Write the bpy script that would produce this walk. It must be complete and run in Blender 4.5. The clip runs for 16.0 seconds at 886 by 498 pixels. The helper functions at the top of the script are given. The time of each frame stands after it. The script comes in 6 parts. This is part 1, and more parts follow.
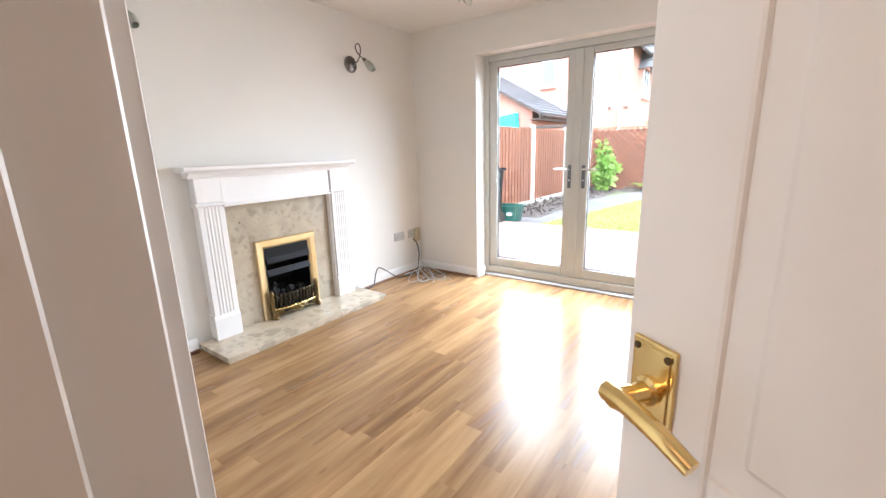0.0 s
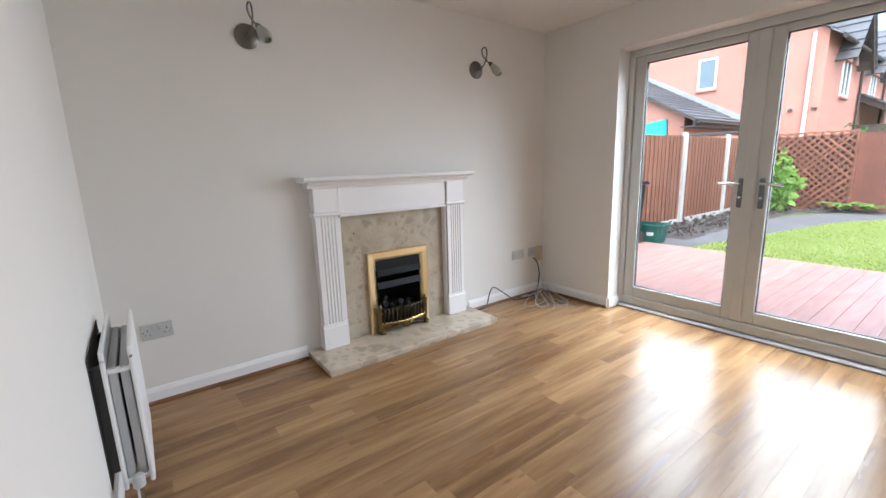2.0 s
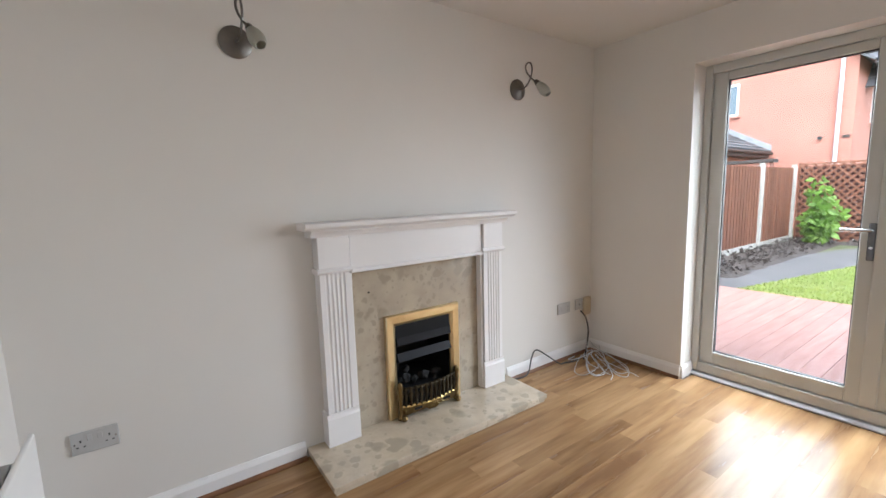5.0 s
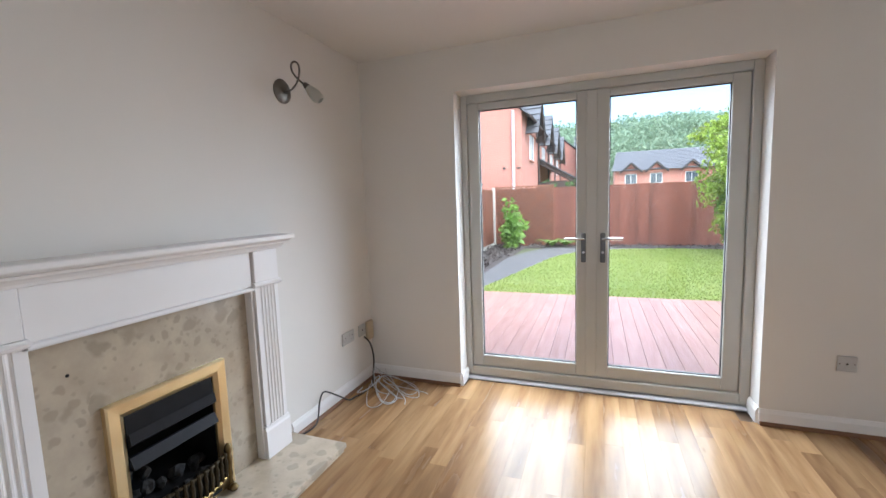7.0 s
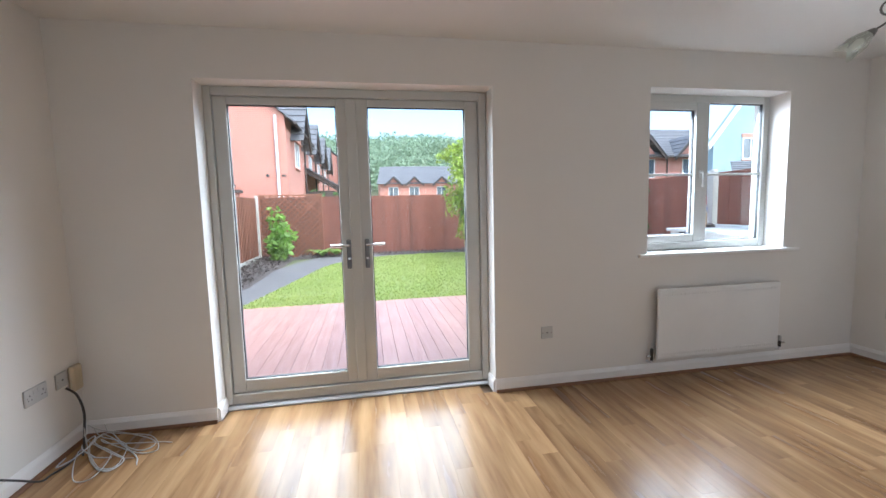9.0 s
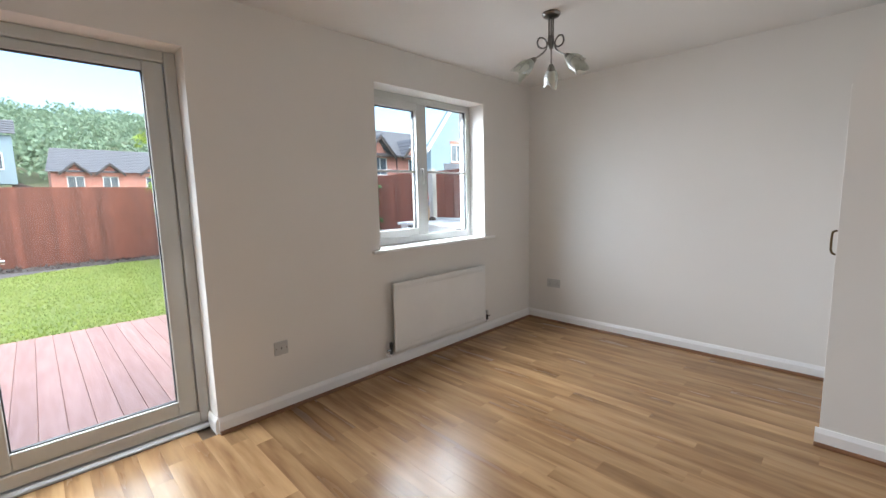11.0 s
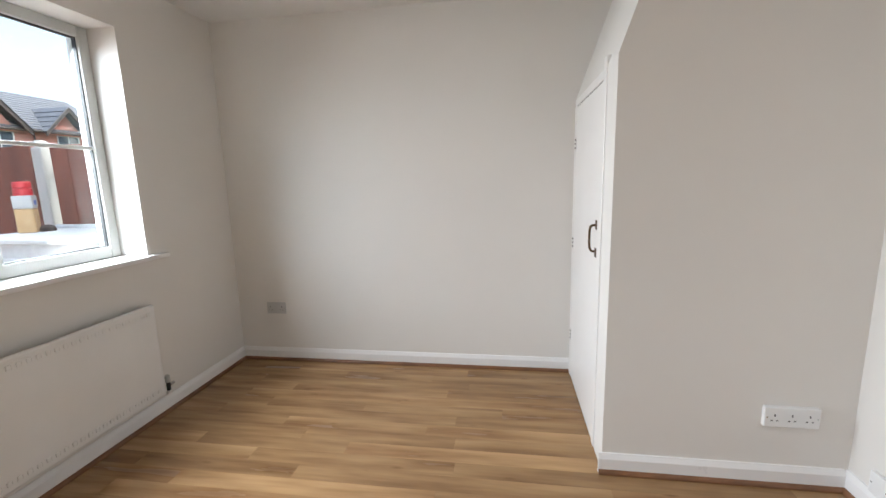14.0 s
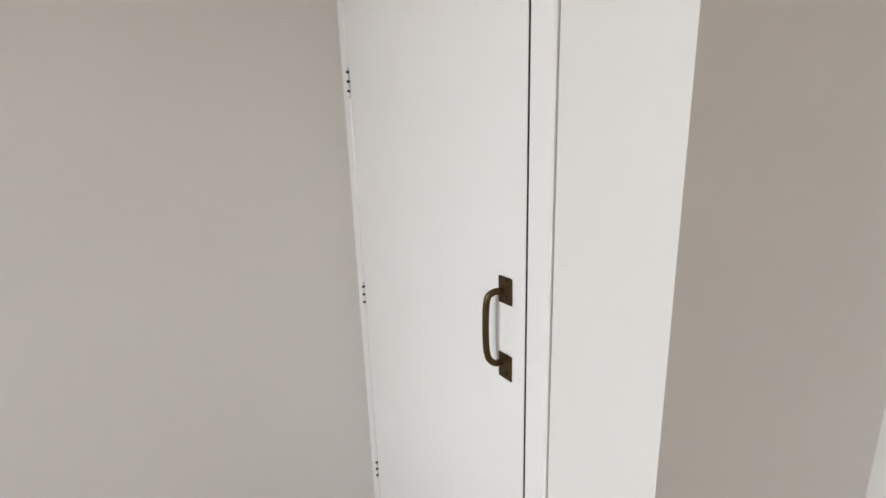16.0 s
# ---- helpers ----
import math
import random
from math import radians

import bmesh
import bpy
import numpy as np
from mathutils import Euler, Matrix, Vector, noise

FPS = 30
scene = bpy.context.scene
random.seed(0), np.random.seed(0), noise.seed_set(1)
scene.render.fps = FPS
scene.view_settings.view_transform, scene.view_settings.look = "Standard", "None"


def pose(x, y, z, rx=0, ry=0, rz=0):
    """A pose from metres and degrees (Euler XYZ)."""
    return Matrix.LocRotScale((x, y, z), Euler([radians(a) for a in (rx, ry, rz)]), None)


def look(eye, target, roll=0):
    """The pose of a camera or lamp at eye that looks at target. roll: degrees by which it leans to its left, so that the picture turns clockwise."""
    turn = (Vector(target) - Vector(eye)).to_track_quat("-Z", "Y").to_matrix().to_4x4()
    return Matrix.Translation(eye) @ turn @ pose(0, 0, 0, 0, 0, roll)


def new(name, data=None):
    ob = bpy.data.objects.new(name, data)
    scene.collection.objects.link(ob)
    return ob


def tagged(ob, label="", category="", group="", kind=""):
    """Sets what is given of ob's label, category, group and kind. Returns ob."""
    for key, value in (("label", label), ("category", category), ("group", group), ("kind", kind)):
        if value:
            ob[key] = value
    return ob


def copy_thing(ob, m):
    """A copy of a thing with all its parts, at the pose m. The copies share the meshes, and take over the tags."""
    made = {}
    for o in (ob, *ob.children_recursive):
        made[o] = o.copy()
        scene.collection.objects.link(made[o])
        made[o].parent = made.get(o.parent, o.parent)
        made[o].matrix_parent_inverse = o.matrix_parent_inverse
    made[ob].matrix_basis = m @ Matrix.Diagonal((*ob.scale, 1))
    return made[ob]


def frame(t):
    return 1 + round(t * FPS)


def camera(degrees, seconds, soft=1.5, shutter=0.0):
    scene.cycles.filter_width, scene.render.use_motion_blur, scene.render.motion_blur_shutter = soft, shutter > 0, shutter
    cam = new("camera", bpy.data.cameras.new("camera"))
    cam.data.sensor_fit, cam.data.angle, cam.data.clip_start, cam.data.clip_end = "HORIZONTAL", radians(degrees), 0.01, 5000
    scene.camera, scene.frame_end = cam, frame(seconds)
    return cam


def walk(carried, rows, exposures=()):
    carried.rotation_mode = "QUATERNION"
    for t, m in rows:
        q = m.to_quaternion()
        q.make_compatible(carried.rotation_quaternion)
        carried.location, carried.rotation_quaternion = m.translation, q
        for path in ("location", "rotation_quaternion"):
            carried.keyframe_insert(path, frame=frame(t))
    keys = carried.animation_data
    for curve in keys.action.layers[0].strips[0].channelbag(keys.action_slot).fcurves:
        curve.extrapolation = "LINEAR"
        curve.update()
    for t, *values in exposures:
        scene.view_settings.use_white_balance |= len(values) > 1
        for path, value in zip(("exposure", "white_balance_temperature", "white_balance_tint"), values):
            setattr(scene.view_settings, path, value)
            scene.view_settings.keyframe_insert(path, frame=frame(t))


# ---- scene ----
cam = camera(93.7, 16.0)
PATH = [
    (0, (0.409, 0.555, 1.257), (-0.744, 2.123, 0.795), -1.6),
    (0.5, (0.349, 0.662, 1.264), (-0.942, 2.119, 0.807), -1.6),
    (1, (0.304, 0.703, 1.247), (-1.08, 2.071, 0.785), -1.6),
    (1.5, (0.261, 0.776, 1.233), (-1.22, 2.047, 0.797), -1.7),
    (2, (0.228, 0.839, 1.24), (-1.353, 2.0, 0.851), -1.7),
    (2.5, (0.232, 0.88, 1.266), (-1.434, 1.934, 0.933), -1.4),
    (3, (0.209, 0.897, 1.285), (-1.517, 1.868, 1.005), -1.2),
    (5.5, (-0.557, 1.15, 1.322), (-2.058, 2.448, 1.07), -2.1),
    (6, (-0.674, 1.195, 1.315), (-1.936, 2.728, 1.073), -2.0),
    (6.5, (-0.748, 1.214, 1.329), (-1.741, 2.935, 1.101), -2.0),
    (7, (-0.771, 1.218, 1.33), (-1.467, 3.08, 1.115), -1.9),
    (7.5, (-0.776, 1.226, 1.33), (-1.189, 3.172, 1.125), -1.6),
    (8, (-0.76, 1.237, 1.323), (-0.916, 3.222, 1.13), -1.5),
    (10.5, (-0.607, 1.438, 1.286), (0.534, 3.065, 1.058), -1.4),
    (11, (-0.514, 1.518, 1.305), (0.878, 2.933, 1.054), -1.4),
    (11.5, (-0.529, 1.623, 1.312), (1.081, 2.779, 1.046), -1.5),
    (12, (-0.575, 1.695, 1.326), (1.171, 2.626, 1.033), -1.7),
    (12.5, (-0.499, 1.741, 1.294), (1.329, 2.491, 0.985), -1.7),
    (13, (-0.206, 1.83, 1.298), (1.672, 2.442, 0.987), -1.6),
    (13.5, (0.101, 1.923, 1.294), (2.019, 2.386, 0.97), -1.4),
    (14, (0.47, 2.02, 1.309), (2.419, 2.322, 0.975), -1.5),
    (14.5, (0.863, 2.064, 1.292), (2.83, 2.162, 0.946), -1.6),
    (15, (1.247, 2.087, 1.279), (3.201, 1.873, 0.913), -1.5),
    (15.5, (1.645, 2.108, 1.293), (3.517, 1.52, 0.907), -1.7),
    (16, (1.996, 2.01, 1.285), (3.675, 1.01, 0.859), -1.8),
]
walk(cam, [(t, look(eye, target, roll)) for t, eye, target, roll in PATH],
     exposures=[(0, 2.95, 5800, 10), (0.5, 2.7, 5750, 10), (1.0, 2.3, 5700, 10), (1.5, 2.15, 5700, 10), (3.0, 2.05, 5850, 10), (5.5, 2.05, 5850, 10), (6.5, 1.98, 5750, 10), (8.0, 1.98, 5500, 10), (10.5, 1.85, 5850, 10), (12.5, 2.05, 6050, 10), (14.5, 1.95, 6150, 10), (16, 1.78, 6250, 10)])

# ---- sky and sun ----
world = bpy.data.worlds.new("world")
scene.world = world
world.use_nodes = True
wn = world.node_tree.nodes
sky = wn.new("ShaderNodeTexSky")
sky.sky_type = 'NISHITA'
sky.sun_disc = False
sky.sun_elevation = radians(52)
sky.sun_rotation = radians(145)
sky.air_density = 1.0
sky.dust_density = 2.5
sky.ozone_density = 1.0
world.node_tree.links.new(sky.outputs[0], wn["Background"].inputs[0])
wn["Background"].inputs[1].default_value = 0.15
sun = bpy.data.lights.new("sun", 'SUN')
sun.energy = 2.0
sun.angle = radians(140)
sun.color = (1.0, 0.95, 0.88)
sun_ob = new("sun", sun)
sun_ob.matrix_world = look((0, 0, 30), (-13.4, 19.2, 0))

def opening_light(name, x0, x1, z0, z1, watts, rows, dip, fan, tint):
    """Daylight falling in through one pane, from the sky above: rows of strips that look down into the room."""
    step = (z1 - z0) / rows
    for k in range(rows):
        la = bpy.data.lights.new(name, 'AREA')
        la.shape = 'RECTANGLE'
        la.size, la.size_y = x1 - x0, step * 1.1
        la.energy = watts / rows * (0.7 + 0.6 * (k + 0.5) / rows)
        la.spread = radians(fan)
        la.color = tint
        new(name, la).matrix_world = pose((x0 + x1) / 2, 4.215 + step * 0.33, z0 + step * (k + 0.5), 90 - dip, 0, 180)
opening_light("daylight_door_west", -1.565, -0.912, 0.19, 1.98, 8.2, 4, 39, 146, (0.97, 0.98, 0.965))
opening_light("daylight_door_east", -0.693, -0.041, 0.19, 1.98, 8.2, 4, 39, 146, (0.97, 0.98, 0.965))
opening_light("daylight_window_west", 1.40, 1.79, 1.06, 1.99, 6.1, 2, 39, 146, (0.93, 0.97, 0.99))
opening_light("daylight_window_east", 1.935, 2.415, 1.0, 2.05, 8.5, 2, 39, 146, (0.93, 0.97, 0.99))

# ---- materials ----
def surf(name, c1, c2, scale=4.0, rough=0.6, rvar=0.1, metal=0.0, bump=0.1, bscale=120.0,
         stretch=(1, 1, 1), rand=0.0, grain=0.0, gscale=40.0, dist=0.002, spec=0.5, coat=0.0):
    """Two-scale procedural surface: broad patches between c1 and c2, fine grain, bump."""
    m = bpy.data.materials.new(name)
    m.use_nodes = True
    nt = m.node_tree
    n, link = nt.nodes, nt.links
    b = n["Principled BSDF"]
    tc = n.new("ShaderNodeTexCoord")
    mp = n.new("ShaderNodeMapping")
    mp.inputs["Scale"].default_value = stretch
    vec = tc.outputs["Object"]
    if rand:
        oi = n.new("ShaderNodeObjectInfo")
        off = n.new("ShaderNodeVectorMath")
        off.operation = 'MULTIPLY_ADD'
        cb = n.new("ShaderNodeCombineXYZ")
        for i in range(3):
            link.new(oi.outputs["Random"], cb.inputs[i])
        off.inputs[1].default_value = (37.0, 53.0, 29.0)
        link.new(cb.outputs[0], off.inputs[0])
        link.new(vec, off.inputs[2])
        vec = off.outputs[0]
    link.new(vec, mp.inputs[0])
    n1 = n.new("ShaderNodeTexNoise")
    n1.inputs["Scale"].default_value = scale
    n1.inputs["Detail"].default_value = 4
    link.new(mp.outputs[0], n1.inputs["Vector"])
    ramp = n.new("ShaderNodeMapRange")
    ramp.inputs[1].default_value, ramp.inputs[2].default_value = 0.3, 0.7
    link.new(n1.outputs[0], ramp.inputs[0])
    fac = ramp.outputs[0]
    if grain:
        n3 = n.new("ShaderNodeTexNoise")
        n3.inputs["Scale"].default_value = gscale
        n3.inputs["Detail"].default_value = 5
        link.new(mp.outputs[0], n3.inputs["Vector"])
        ad = n.new("ShaderNodeMath")
        ad.operation = 'MULTIPLY_ADD'
        ad.inputs[1].default_value = grain
        ad.use_clamp = True
        sb = n.new("ShaderNodeMath")
        sb.operation = 'SUBTRACT'
        sb.inputs[1].default_value = 0.5
        link.new(n3.outputs[0], sb.inputs[0])
        link.new(sb.outputs[0], ad.inputs[0])
        link.new(fac, ad.inputs[2])
        fac = ad.outputs[0]
    mix = n.new("ShaderNodeMix")
    mix.data_type = 'RGBA'
    mix.inputs["A"].default_value, mix.inputs["B"].default_value = (*c1, 1), (*c2, 1)
    link.new(fac, mix.inputs["Factor"])
    col = mix.outputs["Result"]
    if rand:
        hs = n.new("ShaderNodeHueSaturation")
        mr = n.new("ShaderNodeMapRange")
        mr.inputs[3].default_value, mr.inputs[4].default_value = 1 - rand, 1 + rand
        link.new(oi.outputs["Random"], mr.inputs[0])
        link.new(mr.outputs[0], hs.inputs["Value"])
        link.new(col, hs.inputs["Color"])
        col = hs.outputs[0]
    link.new(col, b.inputs["Base Color"])
    b.inputs["Metallic"].default_value = metal
    b.inputs["Specular IOR Level"].default_value = spec
    b.inputs["Coat Weight"].default_value = coat
    b.inputs["Coat Roughness"].default_value = 0.12
    rr = n.new("ShaderNodeMapRange")
    rr.inputs[3].default_value, rr.inputs[4].default_value = max(0.02, rough - rvar), min(1, rough + rvar)
    link.new(n1.outputs[0], rr.inputs[0])
    link.new(rr.outputs[0], b.inputs["Roughness"])
    if bump:
        n2 = n.new("ShaderNodeTexNoise")
        n2.inputs["Scale"].default_value = bscale
        n2.inputs["Detail"].default_value = 3
        link.new(mp.outputs[0], n2.inputs["Vector"])
        bp = n.new("ShaderNodeBump")
        bp.inputs["Strength"].default_value = bump
        bp.inputs["Distance"].default_value = dist
        link.new(n2.outputs[0], bp.inputs["Height"])
        link.new(bp.outputs[0], b.inputs["Normal"])
    return m


def brickwork(name, c1, c2, mortar, w=0.225, h=0.075, rough=0.85, joint=0.012):
    m = bpy.data.materials.new(name)
    m.use_nodes = True
    nt = m.node_tree
    n, link = nt.nodes, nt.links
    tc = n.new("ShaderNodeTexCoord")
    sp = n.new("ShaderNodeSeparateXYZ")
    link.new(tc.outputs["Object"], sp.inputs[0])
    ad = n.new("ShaderNodeMath")
    link.new(sp.outputs[0], ad.inputs[0])
    link.new(sp.outputs[1], ad.inputs[1])
    cb = n.new("ShaderNodeCombineXYZ")
    link.new(ad.outputs[0], cb.inputs[0])
    link.new(sp.outputs[2], cb.inputs[1])
    br = n.new("ShaderNodeTexBrick")
    br.inputs["Scale"].default_value = 1.0
    br.inputs["Brick Width"].default_value = w
    br.inputs["Row Height"].default_value = h
    br.inputs["Mortar Size"].default_value = joint
    br.inputs["Color1"].default_value, br.inputs["Color2"].default_value = (*c1, 1), (*c2, 1)
    br.inputs["Mortar"].default_value = (*mortar, 1)
    link.new(cb.outputs[0], br.inputs["Vector"])
    ns = n.new("ShaderNodeTexNoise")
    ns.inputs["Scale"].default_value = 0.7
    ns.inputs["Detail"].default_value = 6
    link.new(tc.outputs["Object"], ns.inputs["Vector"])
    hs = n.new("ShaderNodeHueSaturation")
    mr = n.new("ShaderNodeMapRange")
    mr.inputs[3].default_value, mr.inputs[4].default_value = 0.8, 1.2
    link.new(ns.outputs[0], mr.inputs[0])
    link.new(mr.outputs[0], hs.inputs["Value"])
    link.new(br.outputs[0], hs.inputs["Color"])
    b = n["Principled BSDF"]
    link.new(hs.outputs[0], b.inputs["Base Color"])
    b.inputs["Roughness"].default_value = rough
    bp = n.new("ShaderNodeBump")
    bp.inputs["Distance"].default_value = 0.006
    bp.invert = True
    link.new(br.outputs["Fac"], bp.inputs["Height"])
    link.new(bp.outputs[0], b.inputs["Normal"])
    return m


def marble(name, gain=1.0, rough=0.16):
    """Cream conglomerate marble: pale ground with darker rounded stones of several sizes."""
    m = surf(name, (0.50 * gain, 0.43 * gain, 0.33 * gain), (0.40 * gain, 0.34 * gain, 0.26 * gain), 9, rough, 0.05, bump=0.0, grain=0.5, gscale=60)
    nt = m.node_tree
    n, link = nt.nodes, nt.links
    b = n["Principled BSDF"]
    base = b.inputs["Base Color"].links[0].from_socket
    tc = n.new("ShaderNodeTexCoord")
    for scale, size, colour in ((6.5, 0.34, (0.27, 0.235, 0.18)), (15, 0.30, (0.30, 0.26, 0.20)), (28, 0.2, (0.33, 0.29, 0.225))):
        vo = n.new("ShaderNodeTexVoronoi")
        vo.inputs["Scale"].default_value = scale
        wob = n.new("ShaderNodeTexNoise")
        wob.inputs["Scale"].default_value = scale * 1.6
        va = n.new("ShaderNodeVectorMath")
        va.operation = 'MULTIPLY_ADD'
        va.inputs[1].default_value = (0.6 / scale,) * 3
        link.new(tc.outputs["Object"], wob.inputs["Vector"])
        link.new(wob.outputs["Color"], va.inputs[0])
        link.new(tc.outputs["Object"], va.inputs[2])
        link.new(va.outputs[0], vo.inputs["Vector"])
        sp = n.new("ShaderNodeSeparateColor")
        link.new(vo.outputs["Color"], sp.inputs[0])
        lim = n.new("ShaderNodeMath")
        lim.operation = 'MULTIPLY'
        lim.inputs[1].default_value = size * 1.6
        link.new(sp.outputs[0], lim.inputs[0])
        cut = n.new("ShaderNodeMath")
        cut.operation = 'SUBTRACT'
        link.new(lim.outputs[0], cut.inputs[0])
        link.new(vo.outputs["Distance"], cut.inputs[1])
        edge = n.new("ShaderNodeMapRange")
        edge.inputs[1].default_value, edge.inputs[2].default_value = 0.0, 0.09
        edge.inputs[4].default_value = 0.6
        link.new(cut.outputs[0], edge.inputs[0])
        mx = n.new("ShaderNodeMix")
        mx.data_type = 'RGBA'
        mx.inputs["B"].default_value = (*(c * gain for c in colour), 1)
        link.new(edge.outputs[0], mx.inputs["Factor"])
        link.new(base, mx.inputs["A"])
        base = mx.outputs["Result"]
    link.new(base, b.inputs["Base Color"])
    return m


def laminate(name):
    """Oak-look strip: long grain streaks, knots and a tone of its own for each strip."""
    m = surf(name, (0.43, 0.265, 0.128), (0.185, 0.096, 0.042), 1.7, 0.26, 0.05, bump=0.05, bscale=120,
             stretch=(6, 0.6, 6), rand=0.15, grain=0.6, gscale=7, dist=0.0004, spec=0.26)
    nt = m.node_tree
    n, link = nt.nodes, nt.links
    b = n["Principled BSDF"]
    base = b.inputs["Base Color"].links[0].from_socket
    tc = n.new("ShaderNodeTexCoord")
    oi = n.new("ShaderNodeObjectInfo")
    va = n.new("ShaderNodeVectorMath")
    va.operation = 'MULTIPLY_ADD'
    va.inputs[1].default_value = (31, 17, 0)
    cb = n.new("ShaderNodeCombineXYZ")
    for i in range(3):
        link.new(oi.outputs["Random"], cb.inputs[i])
    link.new(cb.outputs[0], va.inputs[0])
    link.new(tc.outputs["Object"], va.inputs[2])
    mp = n.new("ShaderNodeMapping")
    mp.inputs["Scale"].default_value = (11, 3.2, 1)
    link.new(va.outputs[0], mp.inputs[0])
    vo = n.new("ShaderNodeTexVoronoi")
    vo.inputs["Scale"].default_value = 1.0
    link.new(mp.outputs[0], vo.inputs["Vector"])
    mr = n.new("ShaderNodeMapRange")
    mr.inputs[1].default_value, mr.inputs[2].default_value = 0.12, 0.02
    mr.inputs[4].default_value = 0.55
    link.new(vo.outputs["Distance"], mr.inputs[0])
    mx = n.new("ShaderNodeMix")
    mx.data_type = 'RGBA'
    mx.inputs["B"].default_value = (0.13, 0.065, 0.025, 1)
    link.new(mr.outputs[0], mx.inputs["Factor"])
    link.new(base, mx.inputs["A"])
    link.new(mx.outputs["Result"], b.inputs["Base Color"])
    return m


def pane_glass(name):
    m = bpy.data.materials.new(name)
    m.use_nodes = True
    nt = m.node_tree
    n, link = nt.nodes, nt.links
    n.remove(n["Principled BSDF"])
    tr = n.new("ShaderNodeBsdfTransparent")
    tr.inputs[0].default_value = (0.94, 0.97, 0.96, 1)
    gl = n.new("ShaderNodeBsdfGlossy")
    gl.inputs["Roughness"].default_value = 0.01
    lw = n.new("ShaderNodeLayerWeight")
    pw = n.new("ShaderNodeMath")
    pw.operation = 'POWER'
    pw.inputs[1].default_value = 5.0
    link.new(lw.outputs["Facing"], pw.inputs[0])
    ma = n.new("ShaderNodeMath")
    ma.operation = 'MULTIPLY_ADD'
    ma.inputs[1].default_value, ma.inputs[2].default_value = 0.85, 0.03
    link.new(pw.outputs[0], ma.inputs[0])
    mx = n.new("ShaderNodeMixShader")
    link.new(ma.outputs[0], mx.inputs[0])
    link.new(tr.outputs[0], mx.inputs[1])
    link.new(gl.outputs[0], mx.inputs[2])
    link.new(mx.outputs[0], n["Material Output"].inputs[0])
    return m


def leafy(name, c1, c2, lo=0.6, hi=1.45):
    m = surf(name, c1, c2, 1.3, 0.55, 0.1, bump=0.0, grain=0.7, gscale=9)
    nt = m.node_tree
    b = nt.nodes["Principled BSDF"]
    b.inputs["Subsurface Weight"].default_value = 0.0
    geo = nt.nodes.new("ShaderNodeNewGeometry")
    hs = nt.nodes.new("ShaderNodeHueSaturation")
    mr = nt.nodes.new("ShaderNodeMapRange")
    mr.inputs[3].default_value, mr.inputs[4].default_value = lo, hi
    nt.links.new(geo.outputs["Random Per Island"], mr.inputs[0])
    nt.links.new(mr.outputs[0], hs.inputs["Value"])
    nt.links.new(b.inputs["Base Color"].links[0].from_socket, hs.inputs["Color"])
    nt.links.new(hs.outputs[0], b.inputs["Base Color"])
    tl = nt.nodes.new("ShaderNodeBsdfTranslucent")
    nt.links.new(hs.outputs[0], tl.inputs[0])
    mx = nt.nodes.new("ShaderNodeMixShader")
    mx.inputs[0].default_value = 0.35
    nt.links.new(b.outputs[0], mx.inputs[1])
    nt.links.new(tl.outputs[0], mx.inputs[2])
    nt.links.new(mx.outputs[0], nt.nodes["Material Output"].inputs[0])
    return m


M_WALL = surf("wall_paint", (0.75, 0.725, 0.685), (0.72, 0.695, 0.655), 1.2, 0.62, 0.08, bump=0.12, bscale=320, grain=0.25, gscale=7, dist=0.0008)
M_CEIL = surf("ceiling_paint", (0.74, 0.72, 0.69), (0.71, 0.69, 0.66), 0.9, 0.8, 0.05, bump=0.15, bscale=240, dist=0.001)
M_TRIM = surf("gloss_white_wood_paint", (0.82, 0.81, 0.80), (0.79, 0.78, 0.77), 3, 0.3, 0.07, bump=0.05, bscale=60, grain=0.2, gscale=25, dist=0.0008)
M_SURR = surf("surround_white_paint", (0.84, 0.82, 0.81), (0.80, 0.78, 0.77), 3, 0.38, 0.06, bump=0.05, bscale=90, grain=0.2, gscale=20, dist=0.0006)
M_DOORP = surf("door_white_paint", (0.82, 0.80, 0.77), (0.78, 0.76, 0.73), 2.2, 0.36, 0.08, bump=0.08, bscale=70, grain=0.3, gscale=14, dist=0.0006)
M_UPVC = surf("white_upvc", (0.57, 0.575, 0.55), (0.53, 0.535, 0.51), 2.5, 0.32, 0.06, bump=0.02, bscale=40, grain=0.2, gscale=12, dist=0.0005)
M_FLOOR = laminate("oak_laminate")
M_UNDER = surf("dark_underlay", (0.10, 0.06, 0.03), (0.07, 0.04, 0.02), 8, 0.7)
M_SCOT = surf("oak_beading", (0.22, 0.098, 0.042), (0.13, 0.058, 0.026), 6, 0.4, 0.08, bump=0.1, bscale=90, stretch=(1, 1, 6), grain=0.5, gscale=30)
M_MARB = marble("cream_marble")
# The panel's marble, colour raised 1.3 times for daylight on the hearth.
M_HEARTH = marble("polished_cream_marble", 1.3, 0.09)
M_BRASS = surf("polished_brass", (0.80, 0.60, 0.26), (0.72, 0.52, 0.21), 12, 0.24, 0.07, metal=1.0, bump=0.04, bscale=160, dist=0.0004)
M_BRASSP = surf("satin_brass_trim", (0.90, 0.76, 0.47), (0.82, 0.67, 0.38), 7, 0.33, 0.05, metal=1.0, bump=0.03, bscale=200, dist=0.0003)
M_OLDBR = surf("aged_brass", (0.13, 0.086, 0.038), (0.07, 0.044, 0.022), 22, 0.42, 0.1, metal=0.9, bump=0.15, bscale=90, dist=0.0006)
M_ANTIQ = surf("antique_brass", (0.24, 0.17, 0.075), (0.13, 0.085, 0.037), 26, 0.3, 0.1, metal=1.0, bump=0.1, bscale=90, dist=0.0005)
